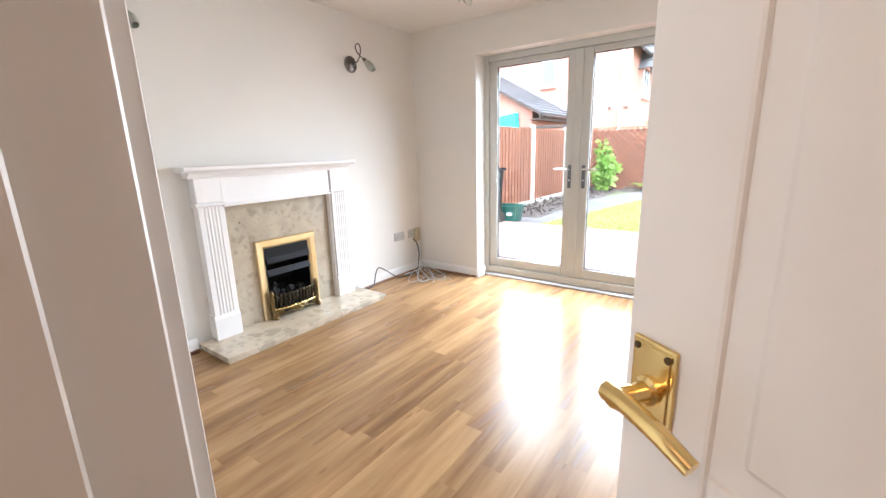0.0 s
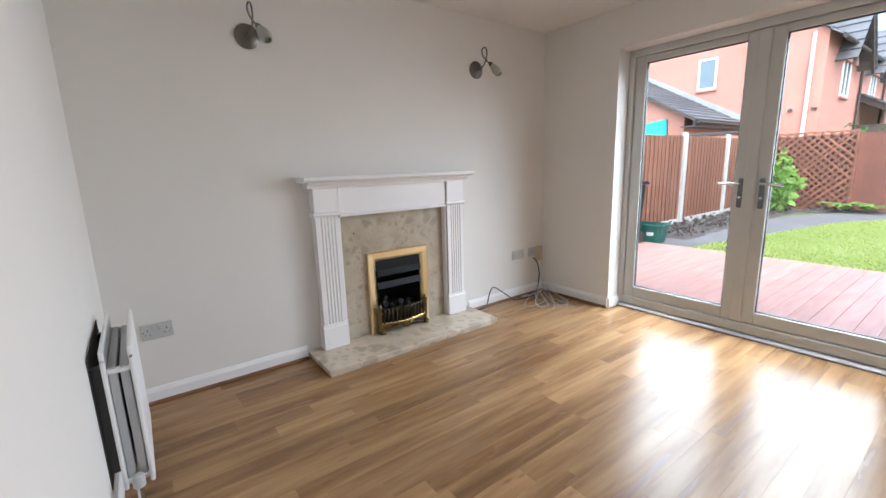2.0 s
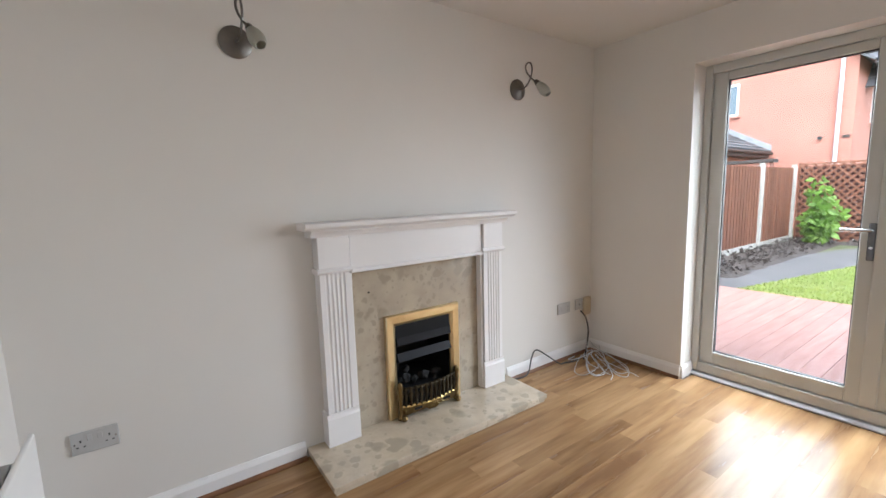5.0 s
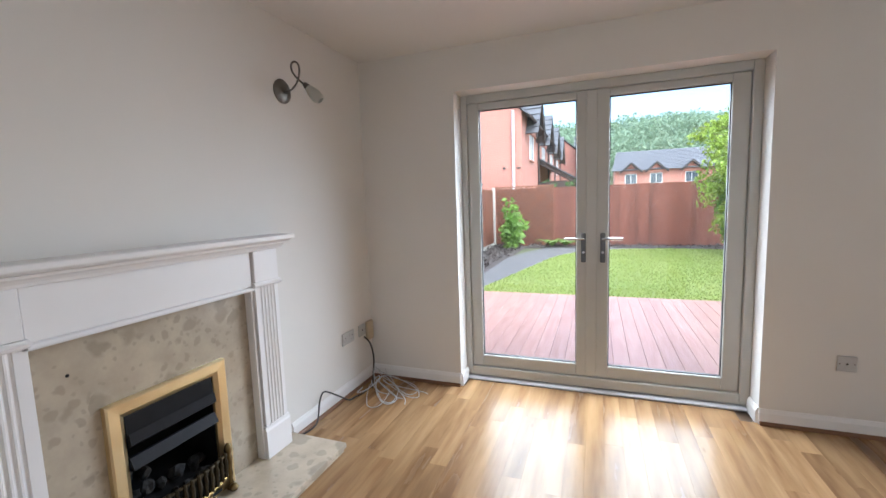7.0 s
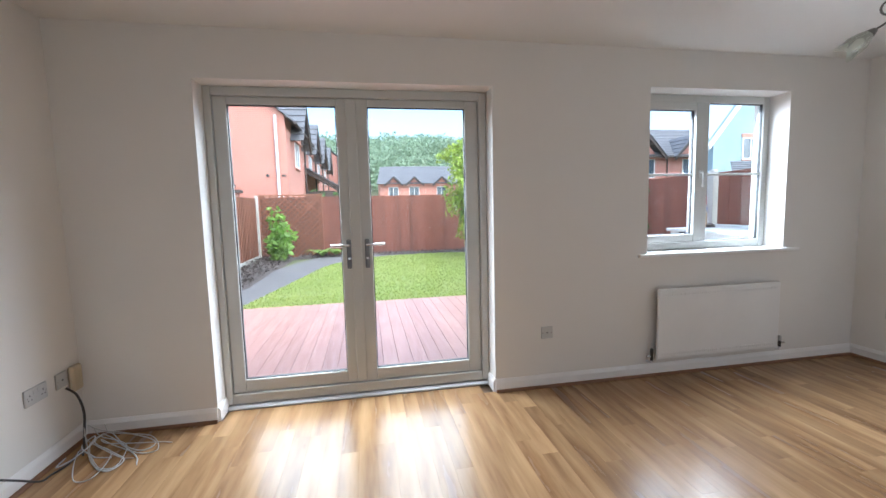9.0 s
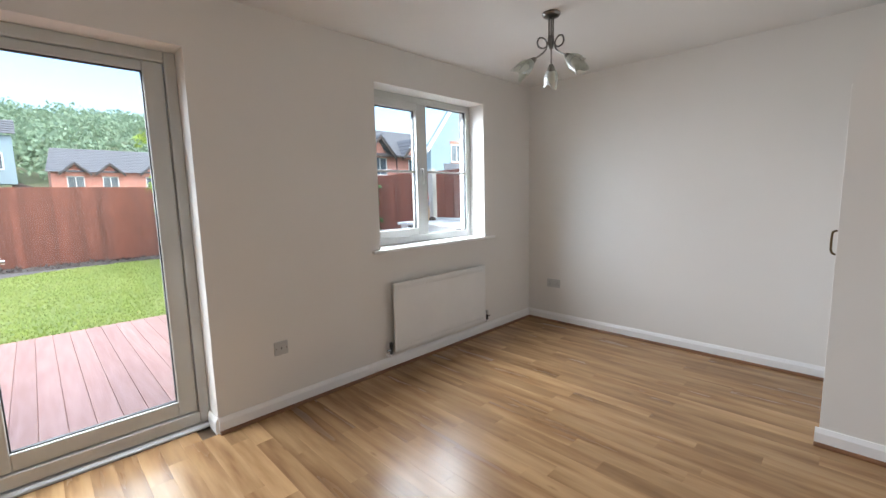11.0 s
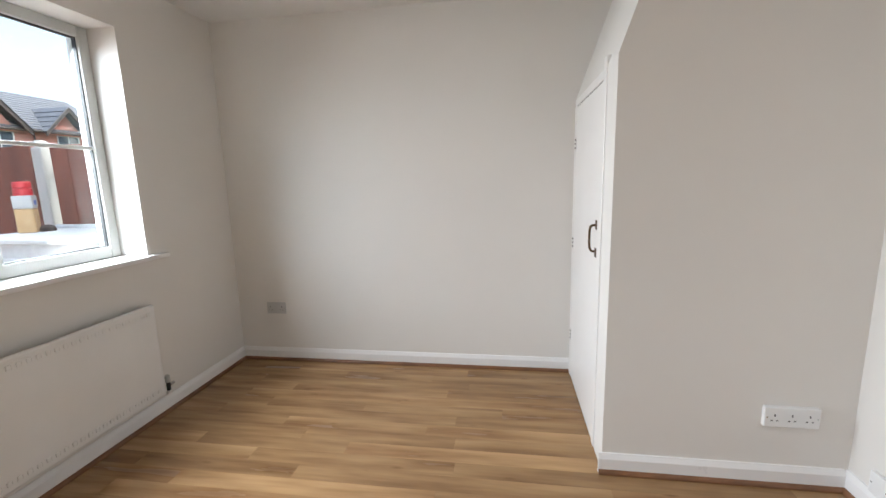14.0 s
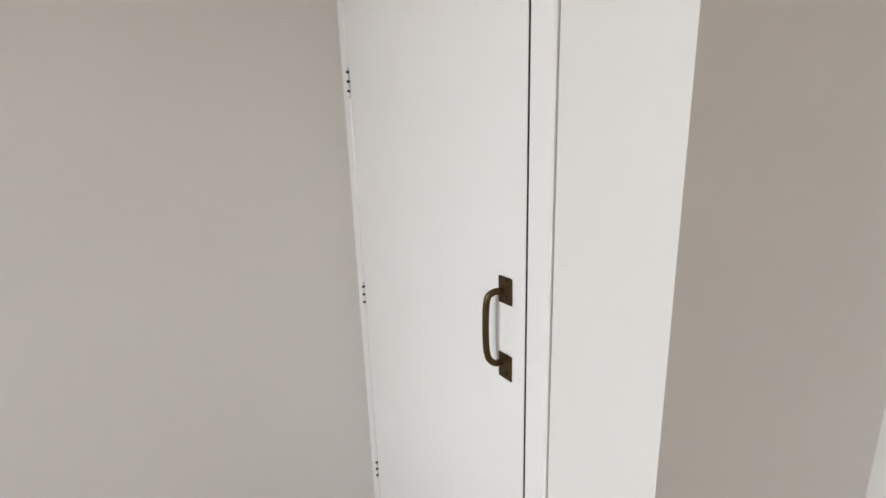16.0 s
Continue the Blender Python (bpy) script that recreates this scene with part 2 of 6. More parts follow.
M_FRET = surf("blackened_bronze", (0.035, 0.028, 0.018), (0.075, 0.058, 0.032), 30, 0.38, 0.1, metal=0.8, bump=0.1, bscale=90, dist=0.0006)
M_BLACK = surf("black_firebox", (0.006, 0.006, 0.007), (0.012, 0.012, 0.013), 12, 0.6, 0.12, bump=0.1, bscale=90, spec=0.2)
M_DGREY = surf("dark_grey_metal", (0.008, 0.008, 0.010), (0.014, 0.014, 0.017), 9, 0.5, 0.1, metal=0.0, bump=0.05, spec=0.22)
M_COAL = surf("ash_coal", (0.010, 0.010, 0.010), (0.04, 0.038, 0.037), 24, 0.9, 0.05, bump=0.6, bscale=60, dist=0.006, grain=0.6, gscale=60)
M_NICK = surf("brushed_nickel", (0.22, 0.205, 0.185), (0.15, 0.14, 0.13), 14, 0.34, 0.08, metal=1.0, bump=0.05, bscale=200, dist=0.0003)
M_FROST = surf("frosted_glass", (0.62, 0.62, 0.55), (0.54, 0.55, 0.48), 10, 0.42, 0.1, bump=0.05, bscale=60, grain=0.3, gscale=30)
M_FROST.node_tree.nodes["Principled BSDF"].inputs["Transmission Weight"].default_value = 0.45
M_PLAST = surf("white_plastic", (0.52, 0.52, 0.51), (0.47, 0.47, 0.46), 8, 0.34, 0.06, bump=0.0, grain=0.2, gscale=30)
M_PLASTW = surf("bright_white_plastic", (0.80, 0.80, 0.79), (0.76, 0.76, 0.75), 8, 0.34, 0.06, bump=0.0, grain=0.2, gscale=30)
M_BEIGE = surf("yellowed_plastic", (0.55, 0.46, 0.32), (0.48, 0.40, 0.27), 9, 0.45, 0.08, bump=0.03)
M_DARKP = surf("black_plastic", (0.02, 0.02, 0.021), (0.035, 0.035, 0.035), 9, 0.4, 0.1, bump=0.0)
M_RADI = surf("radiator_enamel", (0.80, 0.795, 0.78), (0.75, 0.745, 0.73), 3, 0.34, 0.06, bump=0.04, bscale=50, grain=0.25, gscale=16, dist=0.0006)
M_FIN = surf("grey_convector_steel", (0.52, 0.53, 0.54), (0.42, 0.43, 0.44), 6, 0.4, 0.1, metal=0.3, bump=0.08)
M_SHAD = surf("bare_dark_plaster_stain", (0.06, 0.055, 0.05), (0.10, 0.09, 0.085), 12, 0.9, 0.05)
M_CHROME = surf("satin_chrome", (0.62, 0.62, 0.62), (0.52, 0.52, 0.53), 12, 0.2, 0.05, metal=1.0, bump=0.0)
M_GUN = surf("grey_handle_plate", (0.13, 0.135, 0.145), (0.19, 0.195, 0.20), 12, 0.35, 0.08, metal=0.7, bump=0.03)
M_ALU = surf("aluminium_strip", (0.62, 0.63, 0.64), (0.50, 0.51, 0.52), 12, 0.35, 0.1, metal=0.8, bump=0.05, stretch=(1, 6, 6))
M_GLASS = pane_glass("window_glass")
M_SEAL = surf("black_gasket", (0.02, 0.02, 0.022), (0.04, 0.04, 0.04), 30, 0.6, 0.1)
M_HALLW = surf("hall_paint", (0.80, 0.72, 0.63), (0.76, 0.68, 0.59), 1.2, 0.7, 0.06, bump=0.12, bscale=300, dist=0.0008)
M_CARPET = surf("beige_carpet", (0.40, 0.33, 0.25), (0.32, 0.26, 0.19), 6, 0.95, 0.03, bump=0.5, bscale=400, grain=0.6, gscale=200)
M_BRICK = brickwork("orange_brick", (0.54, 0.205, 0.148), (0.47, 0.172, 0.122), (0.47, 0.285, 0.225))
M_RENDER = surf("pale_blue_render", (0.27, 0.35, 0.39), (0.24, 0.31, 0.35), 1.3, 0.85, 0.05, bump=0.2, bscale=60)
M_TILE = surf("grey_roof_tile", (0.145, 0.145, 0.155), (0.095, 0.095, 0.10), 3, 0.75, 0.1, bump=0.3, bscale=14, rand=0.15, grain=0.6, gscale=12, dist=0.01)
M_FASC = surf("dark_brown_timber", (0.045, 0.030, 0.026), (0.07, 0.05, 0.04), 4, 0.6, 0.1, bump=0.2, bscale=30)
M_LEAD = surf("lead_flashing", (0.36, 0.37, 0.39), (0.28, 0.29, 0.31), 5, 0.55, 0.1, metal=0.3)
M_DWIN = surf("dark_window_glass", (0.05, 0.065, 0.08), (0.10, 0.125, 0.15), 1.5, 0.08, 0.03, bump=0.0)
# A little paler than M_DWIN, for the terrace's end-wall window.
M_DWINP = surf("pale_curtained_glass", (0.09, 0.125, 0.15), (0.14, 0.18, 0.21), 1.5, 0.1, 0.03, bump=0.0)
M_WFRAME = surf("white_window_frame", (0.75, 0.75, 0.74), (0.70, 0.70, 0.69), 5, 0.4)
M_FENCE = surf("red_brown_fence_board", (0.22, 0.078, 0.048), (0.145, 0.050, 0.032), 3, 0.8, 0.08, bump=0.35, bscale=40, stretch=(6, 6, 0.7), rand=0.22, grain=0.8, gscale=14, dist=0.003)
M_FENCE2 = surf("orange_brown_fence_slat", (0.28, 0.115, 0.065), (0.18, 0.070, 0.040), 3, 0.8, 0.08, bump=0.35, bscale=40, stretch=(6, 6, 0.7), rand=0.25, grain=0.8, gscale=14, dist=0.003)
# Dark board tone; also gives the shade between the side fence's slats.
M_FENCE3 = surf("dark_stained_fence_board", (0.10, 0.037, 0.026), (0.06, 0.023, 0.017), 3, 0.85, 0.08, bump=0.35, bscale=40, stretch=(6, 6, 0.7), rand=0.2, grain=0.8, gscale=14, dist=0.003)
M_CONC = surf("pale_concrete", (0.50, 0.48, 0.44), (0.38, 0.37, 0.33), 4, 0.9, 0.05, bump=0.3, bscale=60, grain=0.6, gscale=30)
M_DECK = surf("red_brown_decking", (0.50, 0.30, 0.245), (0.41, 0.225, 0.18), 3, 0.4, 0.1, bump=0.3, bscale=40, stretch=(7, 0.8, 7), rand=0.10, grain=0.7, gscale=14, dist=0.002)
M_GRASS = leafy("lawn_grass", (0.33, 0.41, 0.10), (0.41, 0.47, 0.14), 0.85, 1.15)
M_SOIL = surf("dark_bark_soil", (0.045, 0.034, 0.028), (0.12, 0.10, 0.09), 14, 0.95, 0.04, bump=0.8, bscale=26, grain=1.0, gscale=40, dist=0.03)
M_PAVE = brickwork("grey_block_paving", (0.17, 0.16, 0.155), (0.12, 0.115, 0.112), (0.07, 0.066, 0.062), 0.2, 0.1, 0.8, 0.008)
M_GROUND = surf("rough_ground", (0.10, 0.13, 0.05), (0.16, 0.15, 0.09), 0.3, 0.95, 0.04, bump=0.3, bscale=3)
M_LEAF1 = leafy("bright_shrub_leaf", (0.16, 0.30, 0.05), (0.26, 0.40, 0.08))
M_LEAF2 = leafy("yellow_green_leaf", (0.24, 0.36, 0.05), (0.36, 0.44, 0.07))
M_LEAF3 = leafy("dark_green_leaf", (0.05, 0.13, 0.03), (0.10, 0.20, 0.05))
# Paler, greyer greens: the distance haze is mixed into the leaf colour.
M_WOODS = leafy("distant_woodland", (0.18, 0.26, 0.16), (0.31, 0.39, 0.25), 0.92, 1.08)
M_BARK = surf("tree_bark", (0.13, 0.10, 0.075), (0.08, 0.06, 0.045), 7, 0.9, 0.05, bump=0.6, bscale=30, stretch=(4, 4, 1), dist=0.01)
M_BINGRN = surf("green_plastic", (0.012, 0.075, 0.06), (0.018, 0.10, 0.08), 6, 0.45, 0.1)
M_TEAL = surf("turquoise_sheet", (0.03, 0.42, 0.42), (0.05, 0.50, 0.48), 3, 0.6, 0.1)
M_RED = surf("red_plastic", (0.60, 0.04, 0.05), (0.50, 0.03, 0.04), 8, 0.4)
M_AMBER = surf("amber_contents", (0.55, 0.34, 0.16), (0.62, 0.42, 0.22), 20, 0.4)
M_PLANKW = surf("weathered_white_plank", (0.70, 0.70, 0.68), (0.56, 0.57, 0.56), 5, 0.6, 0.1, bump=0.2, bscale=50, stretch=(1, 5, 5), grain=0.6, gscale=20)
M_BLUE = surf("blue_print", (0.10, 0.16, 0.50), (0.12, 0.2, 0.55), 8, 0.5)
M_GUT = surf("pale_grey_pipe", (0.60, 0.61, 0.63), (0.52, 0.53, 0.55), 5, 0.4)
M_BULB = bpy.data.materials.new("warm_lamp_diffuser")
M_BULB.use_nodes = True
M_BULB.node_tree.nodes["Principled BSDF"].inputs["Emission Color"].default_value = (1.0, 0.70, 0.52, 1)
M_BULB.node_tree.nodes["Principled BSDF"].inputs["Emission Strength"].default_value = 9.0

# ---- building helpers ----
def link_mesh(name, bm, material, smooth=False):
    me = bpy.data.meshes.new(name)
    bm.normal_update()
    bm.to_mesh(me)
    bm.free()
    me.materials.append(material)
    if smooth:
        for p in me.polygons:
            p.use_smooth = True
        me.set_sharp_from_angle(angle=radians(40))
    return new(name, me)


def part(name, bm, material, parent, label="", smooth=False):
    ob = link_mesh(name, bm, material, smooth)
    ob.parent = parent
    return tagged(ob, label)


def thing(name, m, label, category, group=""):
    ob = new(name)
    ob.empty_display_size = 0.1
    ob.matrix_basis = m
    return tagged(ob, label, category, group)


def shell(name, bm, material, smooth=False):
    return tagged(link_mesh(name, bm, material, smooth), kind="structure")


def bx(a, b, bevel=0.0, seg=1, bm=None):
    """A box between two corners, with its edges rounded; added to bm if one is given."""
    bm = bm or bmesh.new()
    vs = [bm.verts.new((x, y, z)) for x in (a[0], b[0]) for y in (a[1], b[1]) for z in (a[2], b[2])]
    fs = [bm.faces.new([vs[i] for i in q]) for q in ((0, 1, 3, 2), (4, 6, 7, 5), (0, 4, 5, 1), (2, 3, 7, 6), (0, 2, 6, 4), (1, 5, 7, 3))]
    if bevel:
        es = list({e for f in fs for e in f.edges})
        bmesh.ops.bevel(bm, geom=es, offset=bevel, segments=seg, affect='EDGES', profile=0.5)
    return bm


def prism(poly, axis, lo, hi, bm=None):
    """A polygon of two coordinates drawn out along an axis: 'x' takes (y, z), 'y' takes (x, z), 'z' takes (x, y)."""
    bm = bm or bmesh.new()
    def at(p, t):
        return (t, p[0], p[1]) if axis == 'x' else (p[0], t, p[1]) if axis == 'y' else (p[0], p[1], t)
    v0 = [bm.verts.new(at(p, lo)) for p in poly]
    v1 = [bm.verts.new(at(p, hi)) for p in poly]
    k = len(poly)
    bm.faces.new(v0)
    bm.faces.new(v1[::-1])
    for i in range(k):
        bm.faces.new((v0[i], v1[i], v1[(i + 1) % k], v0[(i + 1) % k]))
    bmesh.ops.recalc_face_normals(bm, faces=bm.faces[:])
    return bm


def tube(pts, r, seg=8, bm=None, taper=None):
    """A round rod along a line of points; taper: the radius at the far end."""
    bm = bm or bmesh.new()
    pts = [Vector(p) for p in pts]
    rings, side = [], None
    for i, p in enumerate(pts):
        d = (pts[min(i + 1, len(pts) - 1)] - pts[max(i - 1, 0)]).normalized()
        if side is None:
            side = d.orthogonal().normalized()
        side = (side - d * side.dot(d)).normalized()
        up = d.cross(side)
        rad = r if taper is None else r + (taper - r) * i / (len(pts) - 1)
        rings.append([bm.verts.new(p + (side * math.cos(a) + up * math.sin(a)) * rad) for a in [2 * math.pi * j / seg for j in range(seg)]])
    for a, b in zip(rings, rings[1:]):
        for j in range(seg):
            bm.faces.new((a[j], a[(j + 1) % seg], b[(j + 1) % seg], b[j]))
    bm.faces.new(rings[0][::-1])
    bm.faces.new(rings[-1])
    return bm


def lathe(profile, seg=20, m=None, bm=None):
    """A turned shape from (radius, height) pairs about the local z axis, posed by m."""
    bm = bm or bmesh.new()
    m = m or Matrix()
    rings = []
    for r, z in profile:
        rings.append([bm.verts.new(m @ Vector((max(r, 1e-4) * math.cos(2 * math.pi * j / seg), max(r, 1e-4) * math.sin(2 * math.pi * j / seg), z))) for j in range(seg)])
    for a, b in zip(rings, rings[1:]):
        for j in range(seg):
            bm.faces.new((a[j], a[(j + 1) % seg], b[(j + 1) % seg], b[j]))
    bm.faces.new(rings[0][::-1])
    bm.faces.new(rings[-1])
    bmesh.ops.recalc_face_normals(bm, faces=bm.faces[:])
    return bm


def curve_pts(ctrl, n=10):
    """A smooth line through control points."""
    c = [Vector(p) for p in ctrl]
    c = [c[0] * 2 - c[1]] + c + [c[-1] * 2 - c[-2]]
    out = []
    for i in range(1, len(c) - 2):
        p0, p1, p2, p3 = c[i - 1:i + 3]
        for k in range(n):
            t = k / n
            out.append(0.5 * (2 * p1 + (p2 - p0) * t + (2 * p0 - 5 * p1 + 4 * p2 - p3) * t * t + (3 * p1 - p0 - 3 * p2 + p3) * t ** 3))
    out.append(c[-2])
    return out


def holed_wall(us, zs, holes, axis, lo, hi):
    """A wall as one closed mesh. us, zs: cuts along it and up; holes: cells (i, k) left open; it is lo to hi thick along axis."""
    bm = bmesh.new()
    cache = {}
    def v(u, t, z):
        key = (u, t, z)
        if key not in cache:
            cache[key] = bm.verts.new((u, t, z) if axis == 'y' else (t, u, z))
        return cache[key]
    ni, nk = len(us) - 1, len(zs) - 1
    solid = lambda i, k: 0 <= i < ni and 0 <= k < nk and (i, k) not in holes
    for i in range(ni):
        for k in range(nk):
            if not solid(i, k):
                continue
            u0, u1, z0, z1 = us[i], us[i + 1], zs[k], zs[k + 1]
            for t in (lo, hi):
                bm.faces.new((v(u0, t, z0), v(u1, t, z0), v(u1, t, z1), v(u0, t, z1)))
            for di, dk, c in ((-1, 0, ((u0, z0), (u0, z1))), (1, 0, ((u1, z0), (u1, z1))), (0, -1, ((u0, z0), (u1, z0))), (0, 1, ((u0, z1), (u1, z1)))):
                if not solid(i + di, k + dk):
                    (a, b), (c2, d) = c
                    bm.faces.new((v(a, lo, b), v(c2, lo, d), v(c2, hi, d), v(a, hi, b)))
    bmesh.ops.recalc_face_normals(bm, faces=bm.faces[:])
    return bm


def leaf_cloud(name, spots, size, material, seed, flat=0.5, curl=0.3):
    """One mesh of many small folded leaves at the given spots (n x 3)."""
    rng = np.random.default_rng(seed)
    n = len(spots)
    d = rng.normal(size=(n, 3))
    d[:, 2] -= flat
    d /= np.linalg.norm(d, axis=1)[:, None]
    e = np.cross(d, rng.normal(size=(n, 3)))
    e /= np.linalg.norm(e, axis=1)[:, None]
    nn = np.cross(d, e)
    s = (size * rng.uniform(0.6, 1.3, n))[:, None]
    p0 = spots
    p1 = spots + d * s * 0.5 + e * s * 0.3 + nn * s * curl * 0.3
    p2 = spots + d * s
    p3 = spots + d * s * 0.5 - e * s * 0.3 + nn * s * curl * 0.3
    verts = np.stack([p0, p1, p2, p3], 1).reshape(-1, 3)
    k = np.arange(n)[:, None] * 4
    faces = np.concatenate([k + [0, 1, 2], k + [0, 2, 3]], 1).reshape(-1, 3)
    me = bpy.data.meshes.new(name)
    me.from_pydata(verts.tolist(), [], faces.tolist())
    me.materials.append(material)
    return new(name, me)

# ---- the room's shell ----
XW, XE, YN, YS, HH = -2.43, 3.21, 4.0, 0.635, 2.38
XB, YC = 2.224, 1.60
DX0, DX1, DZ = -1.70, 0.115, 2.09          # patio door opening
WX0, WX1, WZ0, WZ1 = 1.285, 2.478, 0.925, 2.118  # window opening
EX0, EX1, EZ = 0.158, 0.955, 2.02          # entrance opening

shell("floor", bx((XW - 0.3, YS - 0.1, -0.28), (XE + 0.3, YN + 0.16, -0.010)), M_UNDER)
shell("ceiling", bx((XW - 0.3, -2.2, HH), (XE + 0.3, YN + 0.3, HH + 0.2)), M_CEIL)
shell("wall_west", holed_wall([YS - 0.1, 2.148, 2.556, YN + 0.3], [-0.28, 0.0505, 0.615, HH], {(1, 1)}, 'x', XW - 0.3, XW), M_WALL)
shell("wall_north", holed_wall([XW, DX0, DX1, WX0, WX1, XE], [-0.28, -0.03, WZ0, DZ, WZ1, HH],
      {(1, 1), (1, 2), (3, 2), (3, 3)}, 'y', YN, YN + 0.3), M_WALL)
shell("wall_east", bx((XE, YS - 0.1, -0.28), (XE + 0.3, YN + 0.3, HH)), M_WALL)
shell("wall_south", holed_wall([XW, EX0 - 0.02, EX1 + 0.02, XE], [-0.28, -0.03, EZ + 0.02, HH], {(1, 1)}, 'y', YS - 0.1, YS), M_WALL)
shell("wall_understairs_west", prism([(YS, -0.01), (YC, -0.01), (YC, 1.76), (1.385, HH), (YS, HH)], 'x', XB, XB + 0.1), M_WALL)
shell("wall_understairs_soffit", prism([(YC - 0.1, 1.76), (YC, 1.76), (1.385, HH), (1.285, HH)], 'x', XB + 0.1, XE), M_WALL)
shell("wall_understairs_north", holed_wall([XB + 0.1, 2.39, 3.19, XE], [-0.01, 0.0, 1.735, 1.76], {(1, 1)}, 'y', YC - 0.1, YC), M_WALL)

# hall behind the entrance
shell("floor_hall", bx((-1.4, -2.2, -0.28), (1.9, YS - 0.1, -0.004)), M_CARPET)
shell("wall_hall_west", bx((-1.5, -2.2, -0.28), (-1.4, YS - 0.1, HH)), M_HALLW)
shell("wall_hall_east", bx((1.9, -2.2, -0.28), (2.0, YS - 0.1, HH)), M_HALLW)
shell("wall_hall_south", bx((-1.5, -2.3, -0.28), (2.0, -2.2, HH)), M_HALLW)
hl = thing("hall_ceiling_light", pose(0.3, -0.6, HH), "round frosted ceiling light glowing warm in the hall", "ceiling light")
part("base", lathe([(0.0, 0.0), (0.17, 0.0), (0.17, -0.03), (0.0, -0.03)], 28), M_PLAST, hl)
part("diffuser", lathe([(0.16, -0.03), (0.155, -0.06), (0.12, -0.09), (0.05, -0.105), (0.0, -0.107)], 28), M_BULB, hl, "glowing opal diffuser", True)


def skirting(name, p0, p1, normal, beading=True):
    """White chamfered skirting from p0 to p1 along a wall, with a brown quarter-round at its foot."""
    for nm, prof, mt in (("baseboard", [(0, 0), (0.016, 0), (0.016, 0.068), (0.011, 0.080), (0.006, 0.092), (0, 0.092)], M_TRIM),
                         ("beading", [(0.016, 0), (0.032, 0), (0.031, 0.008), (0.027, 0.014), (0.021, 0.018), (0.016, 0.019)], M_SCOT)):
        if nm == "beading" and not beading:
            continue
        bm = bmesh.new()
        rows = []
        for p in (p0, p1):
            rows.append([bm.verts.new((p[0] + normal[0] * d, p[1] + normal[1] * d, z)) for d, z in prof])
        k = len(prof)
        for i in range(k):
            bm.faces.new((rows[0][i], rows[1][i], rows[1][(i + 1) % k], rows[0][(i + 1) % k]))
        bm.faces.new(rows[0])
        bm.faces.new(rows[1][::-1])
        bmesh.ops.recalc_face_normals(bm, faces=bm.faces[:])
        shell(nm if nm == "baseboard" else "trim_beading", bm, mt)


skirting("a", (XW, YS), (XW, 1.634), (1, 0))
skirting("b", (XW, 3.045), (XW, YN), (1, 0))
skirting("c", (XW + 0.016, YN), (DX0, YN), (0, -1))
skirting("d", (DX1, YN), (XE - 0.016, YN), (0, -1))
skirting("e", (XE, YC), (XE, YN), (-1, 0))
skirting("f", (XB, YS + 0.016), (XB, YC + 0.016), (-1, 0))
skirting("g", (1.035, YS), (XB, YS), (0, 1))
skirting("h", (XW + 0.016, YS), (0.085, YS), (0, 1))
skirting("i", (DX0, YN + 0.0), (DX0, 4.148), (1, 0), False)
skirting("j", (DX1, YN + 0.0), (DX1, 4.148), (-1, 0), False)

# entrance: lining with stop, architrave
lin = bmesh.new()
for a, b in (((EX0 - 0.02, YS - 0.105, 0), (EX0, YS + 0.002, EZ)), ((EX1, YS - 0.105, 0), (EX1 + 0.02, YS + 0.002, EZ)), ((EX0 - 0.02, YS - 0.105, EZ), (EX1 + 0.02, YS + 0.002, EZ + 0.02)),
             ((EX0, YS - 0.085, 0), (EX0 + 0.013, YS - 0.046, EZ - 0.013)), ((EX1 - 0.013, YS - 0.085, 0), (EX1, YS - 0.046, EZ - 0.013)), ((EX0, YS - 0.085, EZ - 0.013), (EX1, YS - 0.046, EZ))):
    bx(a, b, 0.002, 1, lin)
shell("trim_door_lining", lin, M_DOORP)
for nm, x0, x1, sgn in (("l", EX0 - 0.008, EX0 - 0.073, -1), ("r", EX1 + 0.008, EX1 + 0.073, 1)):
    for y, out in ((YS + 0.0, 1), (YS - 0.1, -1)):
        prof = [(x0, y), (x0, y + out * 0.013), (x0 + (x1 - x0) * 0.15, y + out * 0.017), (x0 + (x1 - x0) * 0.6, y + out * 0.017),
                (x0 + (x1 - x0) * 0.75, y + out * 0.011), (x1, y + out * 0.009), (x1, y)]
        shell("trim_architrave", prism(prof, 'z', 0, EZ + 0.07), M_DOORP)
for y, out in ((YS, 1), (YS - 0.1, -1)):
    shell("trim_architrave", bx((EX0 - 0.073, min(y, y + out * 0.016), EZ + 0.0715), (EX1 + 0.073, max(y, y + out * 0.016), EZ + 0.137), 0.003), M_DOORP)

# entrance door, ajar
LEAF = 0.762
ed = tagged(thing("door_1", pose(EX1 - 0.004, YS - 0.002, 0.006, 0, 0, -36), "white moulded panel door with brass handle, standing ajar", "door"), kind="structure")
part("core", bx((-LEAF, -0.029, 0), (0, -0.006, 1.985)), M_DOORP, ed)
for a, b in (((-LEAF, -0.035, 0), (-LEAF + 0.115, -0.0, 1.985)), ((-0.115, -0.035, 0), (0, 0, 1.985)), ((-0.431, -0.035, 0.2), (-0.331, 0, 1.88))):
    part("stile", bx(a, b, 0.005, 2), M_DOORP, ed)
for z0, z1 in ((0.0, 0.2), (0.78, 0.93), (1.50, 1.60), (1.88, 1.985)):
    part("rail", bx((-LEAF + 0.115, -0.0345, z0), (-0.115, -0.0005, z1), 0.005, 2), M_DOORP, ed)
